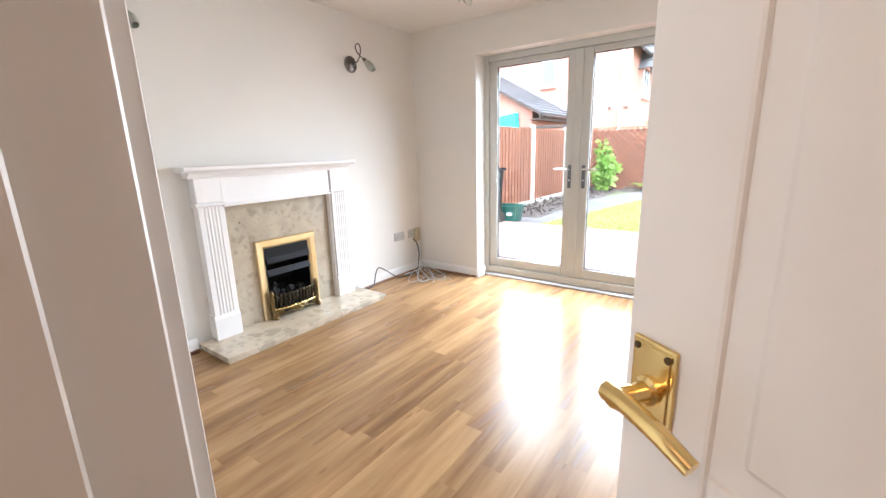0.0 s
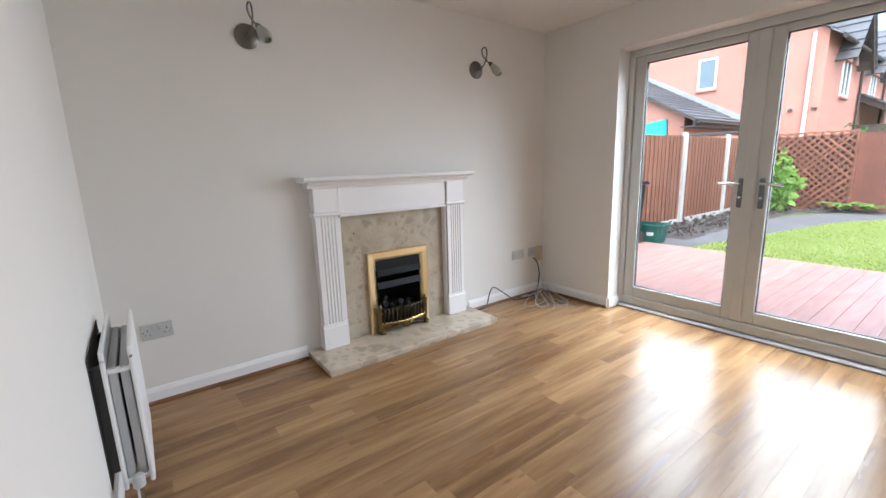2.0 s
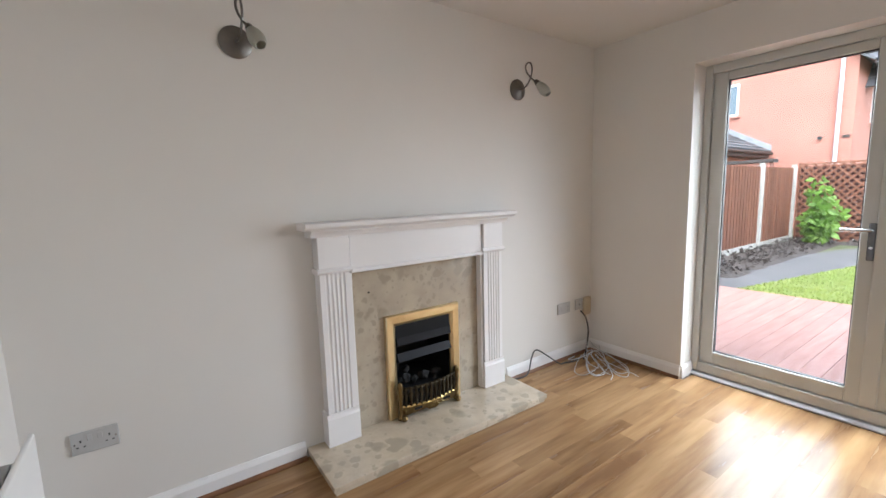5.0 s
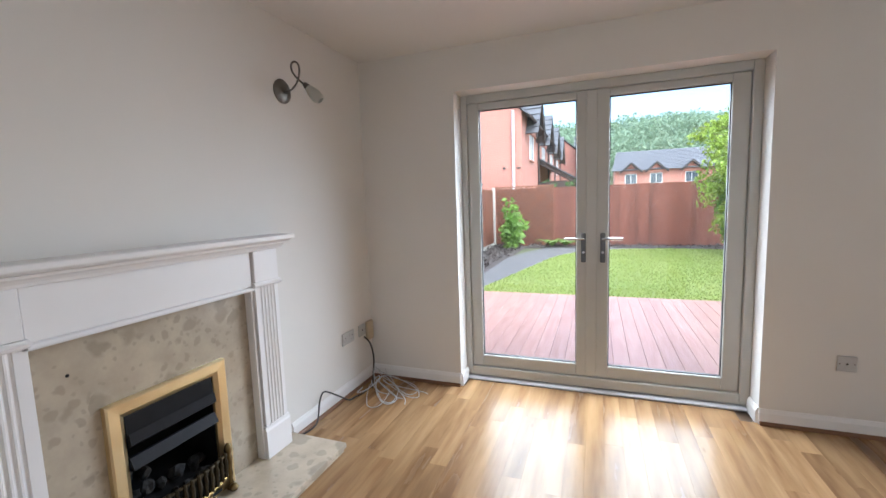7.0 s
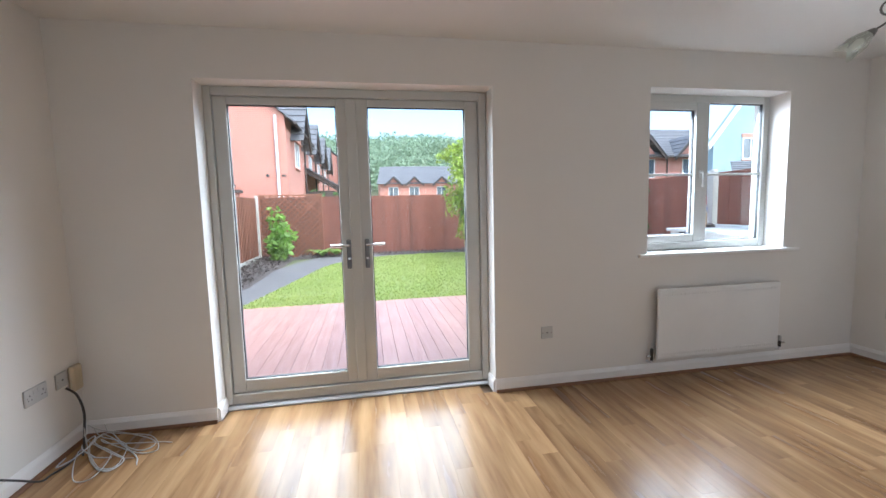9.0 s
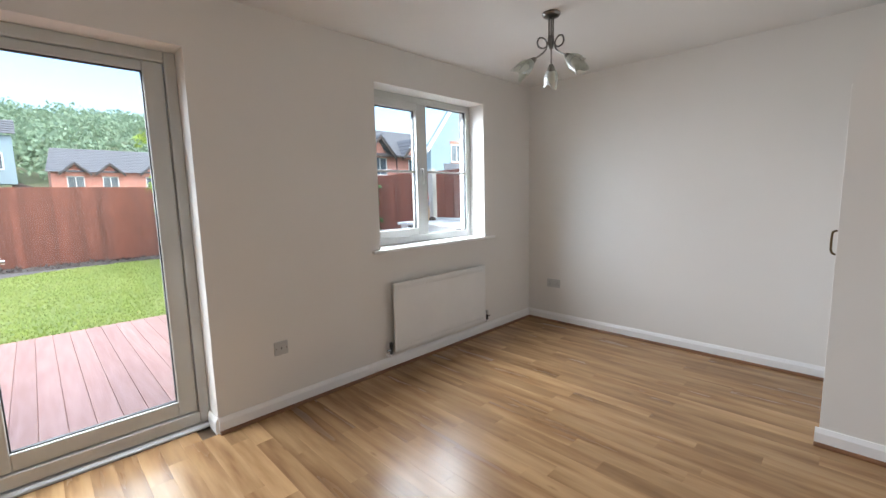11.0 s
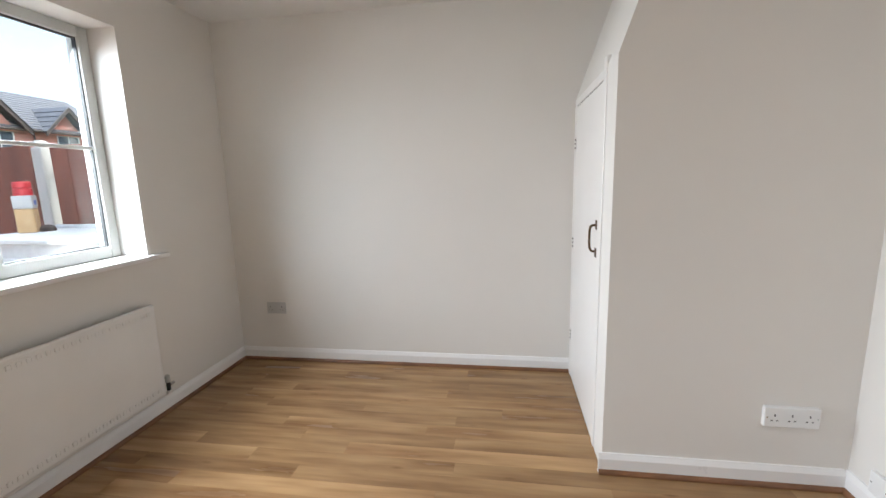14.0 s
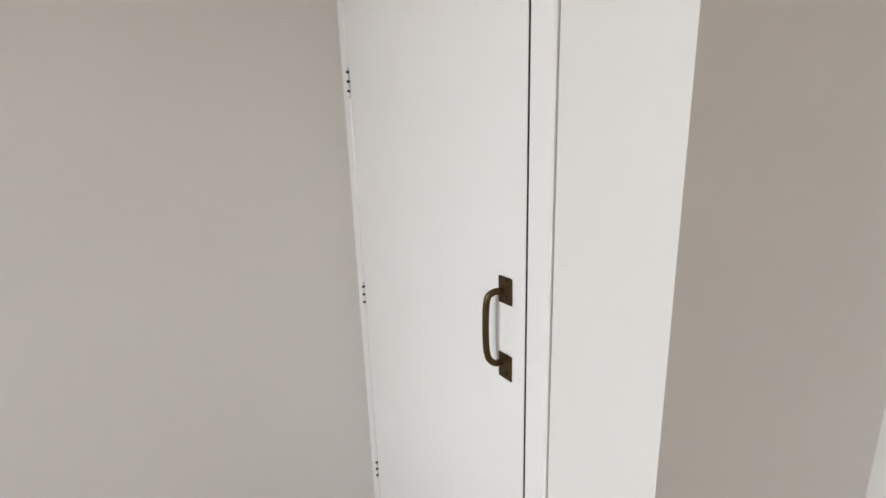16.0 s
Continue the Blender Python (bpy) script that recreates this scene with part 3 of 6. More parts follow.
for x0, x1 in ((-LEAF + 0.115, -0.431), (-0.331, -0.115)):
    for z0, z1 in ((0.2, 0.78), (0.93, 1.50), (1.60, 1.88)):
        part("panel", bx((x0 + 0.03, -0.034, z0 + 0.03), (x1 - 0.03, -0.001, z1 - 0.03), 0.008, 2), M_DOORP, ed)
for side, y0, s in ((0, -0.035, -1), (1, 0.0, 1)):
    h = part("handle_plate", bx((-LEAF + 0.015, min(y0, y0 + s * 0.006), 0.928), (-LEAF + 0.074, max(y0, y0 + s * 0.006), 1.042), 0.0025, 2), M_BRASS, ed, "polished brass lever plate")
    part("plate_field", bx((-LEAF + 0.020, min(y0 + s * 0.005, y0 + s * 0.0075), 0.933), (-LEAF + 0.069, max(y0 + s * 0.005, y0 + s * 0.0075), 1.037), 0.001), M_BRASS, h)
    for z in (0.939, 1.031):
        for dx in (0.0235, 0.0655):
            part("screw", lathe([(0.0, 0.0), (0.0045, 0.0), (0.004, 0.0015), (0.0, 0.002)], 10, pose(-LEAF + dx, y0 + s * 0.0075, z, -90 * s)), M_OLDBR, h)
    boss = [(0.017, 0.0), (0.017, 0.004), (0.012, 0.008), (0.0105, 0.022), (0.012, 0.034), (0.0135, 0.046), (0.010, 0.052), (0.0, 0.053)]
    part("spindle_boss", lathe(boss, 18, pose(-LEAF + 0.0445, y0 + s * 0.007, 0.985, -90 * s)), M_BRASS, h, smooth=True)
    lev = curve_pts([(-LEAF + 0.030, y0 + s * 0.051, 0.986), (-LEAF + 0.060, y0 + s * 0.053, 0.988), (-LEAF + 0.105, y0 + s * 0.054, 0.984), (-LEAF + 0.140, y0 + s * 0.050, 0.972)], 5)
    part("lever", tube(lev, 0.0115, 12, taper=0.009), M_BRASS, h, smooth=True)
for z in (0.2, 1.75):
    part("hinge", tube([(0.002, 0.004, z), (0.002, 0.004, z + 0.1)], 0.006, 10), M_BRASS, ed, smooth=True)

# ---- patio doors ----
FY0, FY1 = 4.150, 4.215
pd = tagged(thing("door_2", pose(0, 0, 0), "pair of white plastic-framed glazed patio doors, closed", "door"), kind="structure")
def bar(name, a, b, parent, mt=None, bev=0.006):
    return part(name, bx(a, b, bev, 2), mt or M_UPVC, parent)
bar("frame_jamb", (DX0, FY0, 0.03), (-1.656, FY1, DZ), pd)
bar("frame_jamb", (0.062, FY0, 0.03), (DX1, FY1, DZ), pd)
bar("frame_head", (-1.656, FY0 + 0.001, 2.035), (0.062, FY1, DZ), pd)
bar("frame_sill", (-1.656, FY0 + 0.001, 0.03), (0.062, FY1, 0.098), pd)
part("threshold_strip", prism([(FY0 - 0.028, 0.0), (FY0 - 0.028, 0.012), (FY0 - 0.012, 0.024), (FY1 + 0.05, 0.029), (FY1 + 0.05, 0.0)], 'x', DX0 + 0.001, DX1 - 0.001), M_GUT, pd, "pale grey threshold strip")
part("threshold_groove", bx((DX0 + 0.002, FY0 - 0.0285, 0.0005), (DX1 - 0.002, FY0 - 0.0265, 0.004)), M_SEAL, pd)
GZ0, GZ1 = 0.185, 1.985
for nm, x0, x1, g0, g1, hx, hs in (("left", -1.654, -0.812, -1.573, -0.905, -0.858, -1), ("right", -0.804, 0.060, -0.700, -0.034, -0.736, 1)):
    lf = part("sash_stile", bx((x0, FY0 + 0.020, 0.10), (g0, FY1 - 0.002, 2.033), 0.006, 2), M_UPVC, pd)
    bar("sash_stile", (g1, FY0 + 0.020, 0.10), (x1, FY1 - 0.002, 2.033), pd)
    bar("sash_rail", (g0, FY0 + 0.021, 0.10), (g1, FY1 - 0.002, GZ0), pd)
    bar("sash_rail", (g0, FY0 + 0.021, GZ1), (g1, FY1 - 0.002, 2.033), pd)
    gsk = bmesh.new()
    for a, b in (((g0, 4.184, GZ0), (g0 + 0.006, 4.204, GZ1)), ((g1 - 0.006, 4.184, GZ0), (g1, 4.204, GZ1)),
                 ((g0 + 0.006, 4.184, GZ0), (g1 - 0.006, 4.204, GZ0 + 0.006)), ((g0 + 0.006, 4.184, GZ1 - 0.006), (g1 - 0.006, 4.204, GZ1))):
        bx(a, b, 0, 1, gsk)
    part("gasket", gsk, M_SEAL, pd)
    gp = part("pane", bx((g0, 4.192, GZ0), (g1, 4.198, GZ1)), M_GLASS, pd, "clear glass pane")
    gp.visible_shadow = False
    hp = part("handle_plate", bx((hx - 0.016, FY0 + 0.008, 0.905), (hx + 0.016, FY0 + 0.0205, 1.105), 0.007, 3), M_GUN, pd, "grey metal handle plate")
    part("handle_lever", tube(curve_pts([(hx, FY0 + 0.010, 1.068), (hx, FY0 - 0.015, 1.068), (hx, FY0 - 0.031, 1.068), (hx + hs * 0.02, FY0 - 0.035, 1.068), (hx + hs * 0.12, FY0 - 0.031, 1.068)], 4), 0.009, 10), M_CHROME, hp, smooth=True)
    part("key_barrel", lathe([(0, 0), (0.008, 0), (0.008, 0.006), (0, 0.006)], 12, pose(hx, FY0 + 0.009, 0.975, 90)), M_CHROME, hp)
bar("meeting_mullion", (-0.843, FY0 + 0.004, 0.105), (-0.773, FY0 + 0.019, 2.03), pd, None, 0.007)

# ---- window ----
wi = tagged(thing("window_1", pose(0, 0, 0), "white plastic casement window with one opening sash", "window"), kind="structure")
VY0, VY1 = 4.165, 4.23
bar("frame_jamb", (WX0, VY0, WZ0 + 0.003), (WX0 + 0.05, VY1, WZ1), wi)
bar("frame_jamb", (WX1 - 0.055, VY0, WZ0 + 0.003), (WX1, VY1, WZ1), wi)
bar("frame_head", (WX0 + 0.05, VY0 + 0.001, WZ1 - 0.055), (WX1 - 0.055, VY1, WZ1), wi)
bar("frame_sill", (WX0 + 0.05, VY0 + 0.001, WZ0 + 0.003), (WX1 - 0.055, VY1, WZ0 + 0.065), wi)
bar("mullion", (1.862, VY0 + 0.002, WZ0 + 0.065), (1.928, VY1, WZ1 - 0.055), wi)
sx0, sx1, sz0, sz1 = WX0 + 0.05, 1.862, WZ0 + 0.065, WZ1 - 0.055
sash = part("sash", bx((sx0, VY0 - 0.014, sz0), (sx0 + 0.058, VY1 - 0.01, sz1), 0.006, 2), M_UPVC, wi)
bar("sash_stile", (sx1 - 0.062, VY0 - 0.014, sz0), (sx1, VY1 - 0.01, sz1), wi)
bar("sash_rail", (sx0 + 0.058, VY0 - 0.013, sz0), (sx1 - 0.062, VY1 - 0.01, sz0 + 0.058), wi)
bar("sash_rail", (sx0 + 0.058, VY0 - 0.013, sz1 - 0.058), (sx1 - 0.062, VY1 - 0.01, sz1), wi)
for x0, x1, z0, z1 in ((sx0 + 0.058, sx1 - 0.062, sz0 + 0.058, sz1 - 0.058), (1.928, WX1 - 0.055, WZ0 + 0.065, WZ1 - 0.055)):
    g = part("pane", bx((x0, 4.192, z0), (x1, 4.198, z1)), M_GLASS, wi, "clear glass pane")
    g.visible_shadow = False
    bar("glazing_bar", (x0, 4.178, 1.505), (x1, 4.191, 1.524), wi, None, 0.003)
    gsk = bmesh.new()
    for a, b in (((x0, 4.180, z0), (x0 + 0.005, 4.2, z1)), ((x1 - 0.005, 4.180, z0), (x1, 4.2, z1)), ((x0 + .005, 4.180, z0), (x1 - .005, 4.2, z0 + 0.005)), ((x0 + .005, 4.180, z1 - 0.005), (x1 - .005, 4.2, z1))):
        bx(a, b, 0, 1, gsk)
    part("gasket", gsk, M_SEAL, wi)
hb = part("handle_base", bx((1.833, VY0 - 0.026, 1.475), (1.853, VY0 - 0.014, 1.545), 0.004, 2), M_PLAST, wi, "white window handle")
part("handle_lever", tube(curve_pts([(1.843, VY0 - 0.024, 1.53), (1.843, VY0 - 0.045, 1.53), (1.846, VY0 - 0.05, 1.50), (1.85, VY0 - 0.046, 1.45), (1.846, VY0 - 0.044, 1.415)], 5), 0.009, 10, taper=0.007), M_PLAST, hb, smooth=True)
shell("trim_window_board", bx((1.205, YN - 0.035, WZ0 - 0.022), (2.60, YN, WZ0 + 0.003), 0.006, 2), M_TRIM)
shell("trim_window_board_inner", bx((WX0 + 0.001, YN, WZ0 - 0.002), (WX1 - 0.001, VY0, WZ0 + 0.003)), M_TRIM)

# ---- understairs cupboard door ----
cd = tagged(thing("door_3", pose(0, 0, 0), "low white painted cupboard door with dark brass pull", "cupboard door"), kind="structure")
part("leaf", bx((2.442, YC - 0.028, 0.012), (3.142, YC + 0.004, 1.708), 0.002, 1), M_DOORP, cd)
part("frame_jamb", bx((2.392, YC - 0.05, 0.0), (2.438, YC + 0.006, 1.80), 0.003, 1), M_DOORP, cd)
part("frame_jamb", bx((3.146, YC - 0.05, 0.0), (3.192, YC + 0.006, 1.714), 0.003, 1), M_DOORP, cd)
part("frame_head", bx((2.4385, YC - 0.05, 1.714), (3.192, YC + 0.003, 1.757), 0.002, 1), M_DOORP, cd)
# Black strips and a board added so the door gaps look shaded.
part("seal", bx((2.4383, YC - 0.02, 0.0), (2.4417, YC + 0.0035, 1.7125)), M_BLACK, cd, "black strip giving the shade of the closing gap")
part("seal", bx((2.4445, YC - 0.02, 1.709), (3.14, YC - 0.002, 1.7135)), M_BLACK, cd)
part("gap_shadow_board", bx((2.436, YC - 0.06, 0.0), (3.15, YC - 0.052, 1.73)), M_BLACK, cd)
for z in (1.455, 0.855, 0.25):
    hg = part("hinge", tube([(3.146, YC + 0.008, z), (3.146, YC + 0.008, z + 0.075)], 0.006, 10), M_DOORP, cd, "painted-over butt hinge", True)
    for dz in (0.012, 0.036, 0.06):
        part("hinge_gap", bx((3.1385, YC + 0.0045, z + dz), (3.1445, YC + 0.0125, z + dz + 0.007), 0.001), M_FASC, hg)
for z in (0.924, 1.055):
    pl = part("pull_plate", bx((2.470, YC + 0.004, z), (2.503, YC + 0.007, z + 0.045), 0.0015), M_OLDBR, cd, "dark aged brass pull plate")
    for dz in (0.012, 0.04):
        part("screw", lathe([(0, 0), (0.004, 0), (0.003, 0.0015), (0, 0.002)], 8, pose(2.482, YC + 0.007, z + dz, -90)), M_FRET, pl)
part("pull", tube(curve_pts([(2.495, YC + 0.007, 1.075), (2.50, YC + 0.020, 1.073), (2.504, YC + 0.029, 1.06), (2.505, YC + 0.031, 1.01), (2.504, YC + 0.029, 0.968), (2.50, YC + 0.020, 0.952), (2.495, YC + 0.007, 0.95)], 6), 0.0056, 12), M_OLDBR, cd, "curved aged brass pull bar", True)

# ---- fireplace ----
fs = thing("fire_surround", pose(XW, 0, 0), "white painted timber fire surround with fluted pilasters", "fire surround")
def fpart(name, a, b, bev=0.003, seg=1, mt=None):
    return part(name, bx(a, b, bev, seg), mt or M_SURR, fs)
part("mantel_shelf", prism([(0.001, 1.165), (0.105, 1.165), (0.118, 1.168), (0.128, 1.176), (0.146, 1.178), (0.148, 1.182), (0.148, 1.196), (0.145, 1.200), (0.001, 1.200)], 'y', 1.668, 3.012), M_SURR, fs)
part("cornice", prism([(0.001, 1.128), (0.082, 1.128), (0.086, 1.138), (0.095, 1.148), (0.108, 1.156), (0.110, 1.1645), (0.001, 1.1645)], 'y', 1.705, 2.977), M_SURR, fs)
fpart("frieze", (0.001, 1.905, 0.955), (0.066, 2.778, 1.1275))
part("frieze_moulding", prism([(0.058, 0.935), (0.076, 0.935), (0.080, 0.942), (0.078, 0.952), (0.068, 0.956), (0.058, 0.956)], 'y', 1.905, 2.778), M_SURR, fs)
fpart("frieze_lower", (0.028, 1.905, 0.9365), (0.0575, 2.778, 0.9545), 0.001)
for y0 in (1.738, 2.785):
    y1 = y0 + 0.162
    fpart("corner_block", (0.001, y0, 0.972), (0.079, y1, 1.1275))
    part("capital", prism([(0.001, 0.945), (0.079, 0.945), (0.089, 0.952), (0.091, 0.960), (0.084, 0.966), (0.082, 0.9715), (0.001, 0.9715)], 'y', y0 - 0.010, y1 + 0.010), M_SURR, fs)
    poly = [(y0 + 0.004, 0.001), (y0 + 0.004, 0.072), (y0 + 0.026, 0.072)]
    for k in range(5):
        c = y0 + 0.037 + k * 0.022
        poly += [(c - 0.008, 0.072), (c - 0.006, 0.0685), (c, 0.0665), (c + 0.006, 0.0685), (c + 0.008, 0.072)]
    poly += [(y1 - 0.004, 0.072), (y1 - 0.004, 0.001)]
    part("pilaster", prism([(b, a) for a, b in poly], 'z', 0.222, 0.9445), M_SURR, fs, "fluted pilaster")
    part("plinth", prism([(0.001, 0.0515), (0.082, 0.0515), (0.082, 0.196), (0.077, 0.206), (0.075, 0.2215), (0.001, 0.2215)], 'y', y0 - 0.006, y1 + 0.006), M_SURR, fs)
fpart("return_strip", (0.018, 1.900, 0.0515), (0.060, 1.912, 0.934), 0.001)
fpart("return_strip", (0.018, 2.771, 0.0515), (0.060, 2.783, 0.934), 0.001)

bp_ = thing("marble_back_panel", pose(XW, 0, 0), "cream and grey mottled marble back panel", "fireplace panel")
part("slab", prism([(1.90, 0.0515), (2.165, 0.0515), (2.165, 0.60), (2.54, 0.60), (2.54, 0.0515), (2.783, 0.0515), (2.783, 0.954), (1.90, 0.954)], 'x', 0.0005, 0.017), M_MARB, bp_)
part("screw_hole", lathe([(0, 0), (0.006, 0), (0.005, 0.0012), (0, 0.0015)], 10, pose(0.017, 2.02, 0.806, 0, 90)), M_BLACK, bp_)

he = thing("hearth", pose(XW, 2.338, 0), "polished cream marble hearth slab on the floor", "hearth")
part("slab", bx((0.0005, -0.696, 0.022), (0.378, 0.696, 0.050), 0.003, 2), M_HEARTH, he)
part("base_slab", bx((0.0005, -0.685, 0.0), (0.368, 0.685, 0.0215), 0.002), M_HEARTH, he)

gf = thing("gas_fire", pose(XW, 2.352, 0.0515), "coal-effect gas fire with brass trim and black fret", "gas fire")
fr_out, fr_in, fz, fzi = 0.252, 0.188, 0.602, 0.545
prof = [(0.0, 0.0), (0.0, 0.022), (0.006, 0.028), (0.044, 0.025), (0.062, 0.013), (0.064, 0.0)]
def trim_bar(i):
    """One mitred bar of the trim: 0 and 2 are the uprights, 1 the head."""
    bm = bmesh.new()
    ends = []
    for k in (i, i + 1):
        ring = []
        for w, d in prof:
            y, z = ((-(fr_out - w), 0.0), (-(fr_out - w), fz - w), (fr_out - w, fz - w), (fr_out - w, 0.0))[k]
            ring.append(bm.verts.new((0.0175 + d, y, z)))
        ends.append(ring)
    m = len(prof)
    for j in range(m):
        bm.faces.new((ends[0][j], ends[0][(j + 1) % m], ends[1][(j + 1) % m], ends[1][j]))
    bm.faces.new(ends[0][::-1])
    bm.faces.new(ends[1])
    bmesh.ops.recalc_face_normals(bm, faces=bm.faces)
    return bm
part("trim_upright", trim_bar(0), M_BRASSP, gf, "satin brass trim")
part("trim_head", trim_bar(1), M_BRASSP, gf, "satin brass trim")
part("trim_upright", trim_bar(2), M_BRASSP, gf, "satin brass trim")
fb = bmesh.new()
bx((-0.24, -0.20, 0.0), (-0.225, 0.20, 0.56), 0, 1, fb)
bx((-0.225, -0.20, 0.0), (0.018, -0.187, 0.56), 0, 1, fb)
bx((-0.225, 0.187, 0.0), (0.018, 0.20, 0.56), 0, 1, fb)
bx((-0.225, -0.187, 0.545), (0.018, 0.187, 0.56), 0, 1, fb)
bx((-0.225, -0.187, 0.0), (0.018, 0.187, 0.012), 0, 1, fb)
part("firebox", fb, M_BLACK, gf, "black steel firebox")
part("canopy", prism([(0.012, 0.545), (0.026, 0.545), (0.034, 0.43), (0.030, 0.425), (0.012, 0.435)], 'y', -0.186, 0.186), M_BLACK, gf)
part("canopy_band", prism([(0.022, 0.455), (0.040, 0.468), (0.048, 0.425), (0.028, 0.412)], 'y', -0.184, 0.184), M_DGREY, gf, "grey reflective canopy band")
part("canopy_lip", prism([(0.005, 0.365), (0.030, 0.372), (0.052, 0.330), (0.026, 0.322)], 'y', -0.184, 0.184), M_DGREY, gf, "grey reflective canopy lip")
part("fuel_bed", prism([(-0.2, 0.012), (0.03, 0.012), (0.03, 0.105), (-0.2, 0.18)], 'y', -0.18, 0.18), M_BLACK, gf)
rng = random.Random(5)
def coal(r):
    bm = bmesh.new()
    bmesh.ops.create_icosphere(bm, subdivisions=2, radius=r)
    o = Vector((rng.random() * 9, rng.random() * 9, 0))
    for v in bm.verts:
        v.co *= 1 + 0.75 * noise.noise(v.co * (1.1 / r) + o)
        v.co.z *= 0.75
    return bm
for k in range(14):
    ob = part("coal", coal(rng.uniform(0.016, 0.034)), M_COAL, gf)
    row = k // 6
    ob.location = (0.01 - row * 0.06, -0.14 + (k % 6) * 0.056 + rng.uniform(-0.018, 0.018) + 0.015 * row, 0.112 + row * 0.05 + rng.uniform(-0.012, 0.016))
    ob.rotation_euler = (rng.random() * 6, rng.random() * 6, rng.random() * 6)
fret = thing("fire_fret", pose(XW + 0.055, 2.352, 0.0515), "brass and black cast fret standing before the fire", "fire fret")
def bow(y):
    return 0.052 - 0.038 * (y / 0.2) ** 2
ys = [-0.195 + 0.39 * k / 16 for k in range(17)]
part("top_rail", tube([(bow(y), y, 0.178) for y in ys], 0.008, 8), M_FRET, fret, smooth=True)
part("lower_rail", tube([(bow(y), y, 0.075) for y in ys], 0.009, 8), M_BRASS, fret, smooth=True)
for k in range(12):
    y = -0.17 + 0.34 * k / 11
    part("fret_bar", lathe([(0.006, 0.075), (0.010, 0.085), (0.007, 0.097), (0.0105, 0.125), (0.0125, 0.148), (0.008, 0.165), (0.011, 0.176), (0.006, 0.19)], 8, pose(bow(y) + 0.004, y, 0)), M_FRET, fret, smooth=True)
base = bmesh.new()
n0 = len(ys)
for i in range(n0 - 1):
    ya, yb = ys[i], ys[i + 1]
    arch = lambda y: 0.012 + 0.030 * math.cos(y / 0.195 * math.pi / 2) ** 0.7 * (1 if abs(y) > 0.03 else 0.4)
    za, zb = arch(ya), arch(yb)
    q = [base.verts.new(p) for p in ((bow(ya) - 0.006, ya, za), (bow(yb) - 0.006, yb, zb), (bow(yb) - 0.006, yb, 0.068), (bow(ya) - 0.006, ya, 0.068),
                                     (bow(ya) + 0.004, ya, za), (bow(yb) + 0.004, yb, zb), (bow(yb) + 0.004, yb, 0.068), (bow(ya) + 0.004, ya, 0.068))]
    for f in ((0, 3, 2, 1), (4, 5, 6, 7), (0, 1, 5, 4), (3, 7, 6, 2), (0, 4, 7, 3), (1, 2, 6, 5)):
        base.faces.new([q[j] for j in f])
bmesh.ops.remove_doubles(base, verts=base.verts[:], dist=1e-5)
part("apron", base, M_ANTIQ, fret, "pierced antique brass apron")
for y in (-0.09, 0.09):
    part("apron_slot", bx((bow(y) + 0.003, y - 0.035, 0.046), (bow(y) + 0.0065, y + 0.035, 0.060), 0.001), M_BLACK, fret)
for y in (-0.197, 0.197):
    part("foot", lathe([(0.012, 0.0), (0.019, 0.004), (0.021, 0.018), (0.012, 0.032), (0.009, 0.05), (0.013, 0.07), (0.011, 0.10), (0.016, 0.15), (0.012, 0.17), (0.018, 0.19), (0.014, 0.21), (0.004, 0.222)], 12, pose(bow(y) + 0.004, y, 0)), M_ANTIQ, fret, "turned brass post", True)
    part("ball_foot", lathe([(0.004, 0.0), (0.016, 0.006), (0.020, 0.018), (0.014, 0.031), (0.004, 0.036)], 12, pose(bow(y) + 0.03, y * 0.96, 0)), M_ANTIQ, fret, "brass ball foot", True)

# ---- wall lights ----
def wall_light(m, label):
    t = thing("wall_light", m, label, "wall light", "pair of wall lights over the fireplace")
    part("backplate", lathe([(0.0, 0.0), (0.066, 0.0), (0.067, 0.006), (0.055, 0.014), (0.02, 0.019), (0.0, 0.02)], 32, pose(0, 0, 0, 90)), M_NICK, t, "round brushed nickel backplate", True)
    pts = [(0.0, -0.015, 0.0), (0.004, -0.050, -0.002), (0.010, -0.085, 0.022), (0.014, -0.108, 0.062), (0.014, -0.118, 0.105), (0.010, -0.112, 0.138),
           (0.004, -0.093, 0.148), (0.0, -0.076, 0.132), (0.004, -0.078, 0.098), (0.014, -0.098, 0.064), (0.024, -0.122, 0.038), (0.030, -0.138, 0.024)]
    part("arm", tube(curve_pts(pts, 5), 0.0052, 8), M_NICK, t, "looped nickel arm", True)
    d = Vector((0.16, -0.55, -0.62)).normalized()
    rot = Matrix.Translation((0.030, -0.138, 0.026)) @ d.to_track_quat('Z', 'Y').to_matrix().to_4x4()
    part("lamp_cup", lathe([(0.006, -0.012), (0.012, -0.008), (0.017, 0.010), (0.019, 0.022), (0.006, 0.022)], 16, rot), M_NICK, t, smooth=True)
    part("shade", lathe([(0.016, 0.018), (0.024, 0.035), (0.031, 0.062), (0.033, 0.085), (0.029, 0.108), (0.022, 0.122), (0.019, 0.122), (0.026, 0.106), (0.029, 0.085), (0.027, 0.062), (0.02, 0.037), (0.012, 0.02)], 20, rot), M_FROST, t, "frosted white glass tulip shade", True)
    return t
wl = wall_light(pose(XW, 3.166, 1.985, 0, 0, 90), "brushed nickel wall light with looped arm and frosted shade")
copy_thing(wl, pose(XW, 1.472, 1.985, 0, 0, 90))

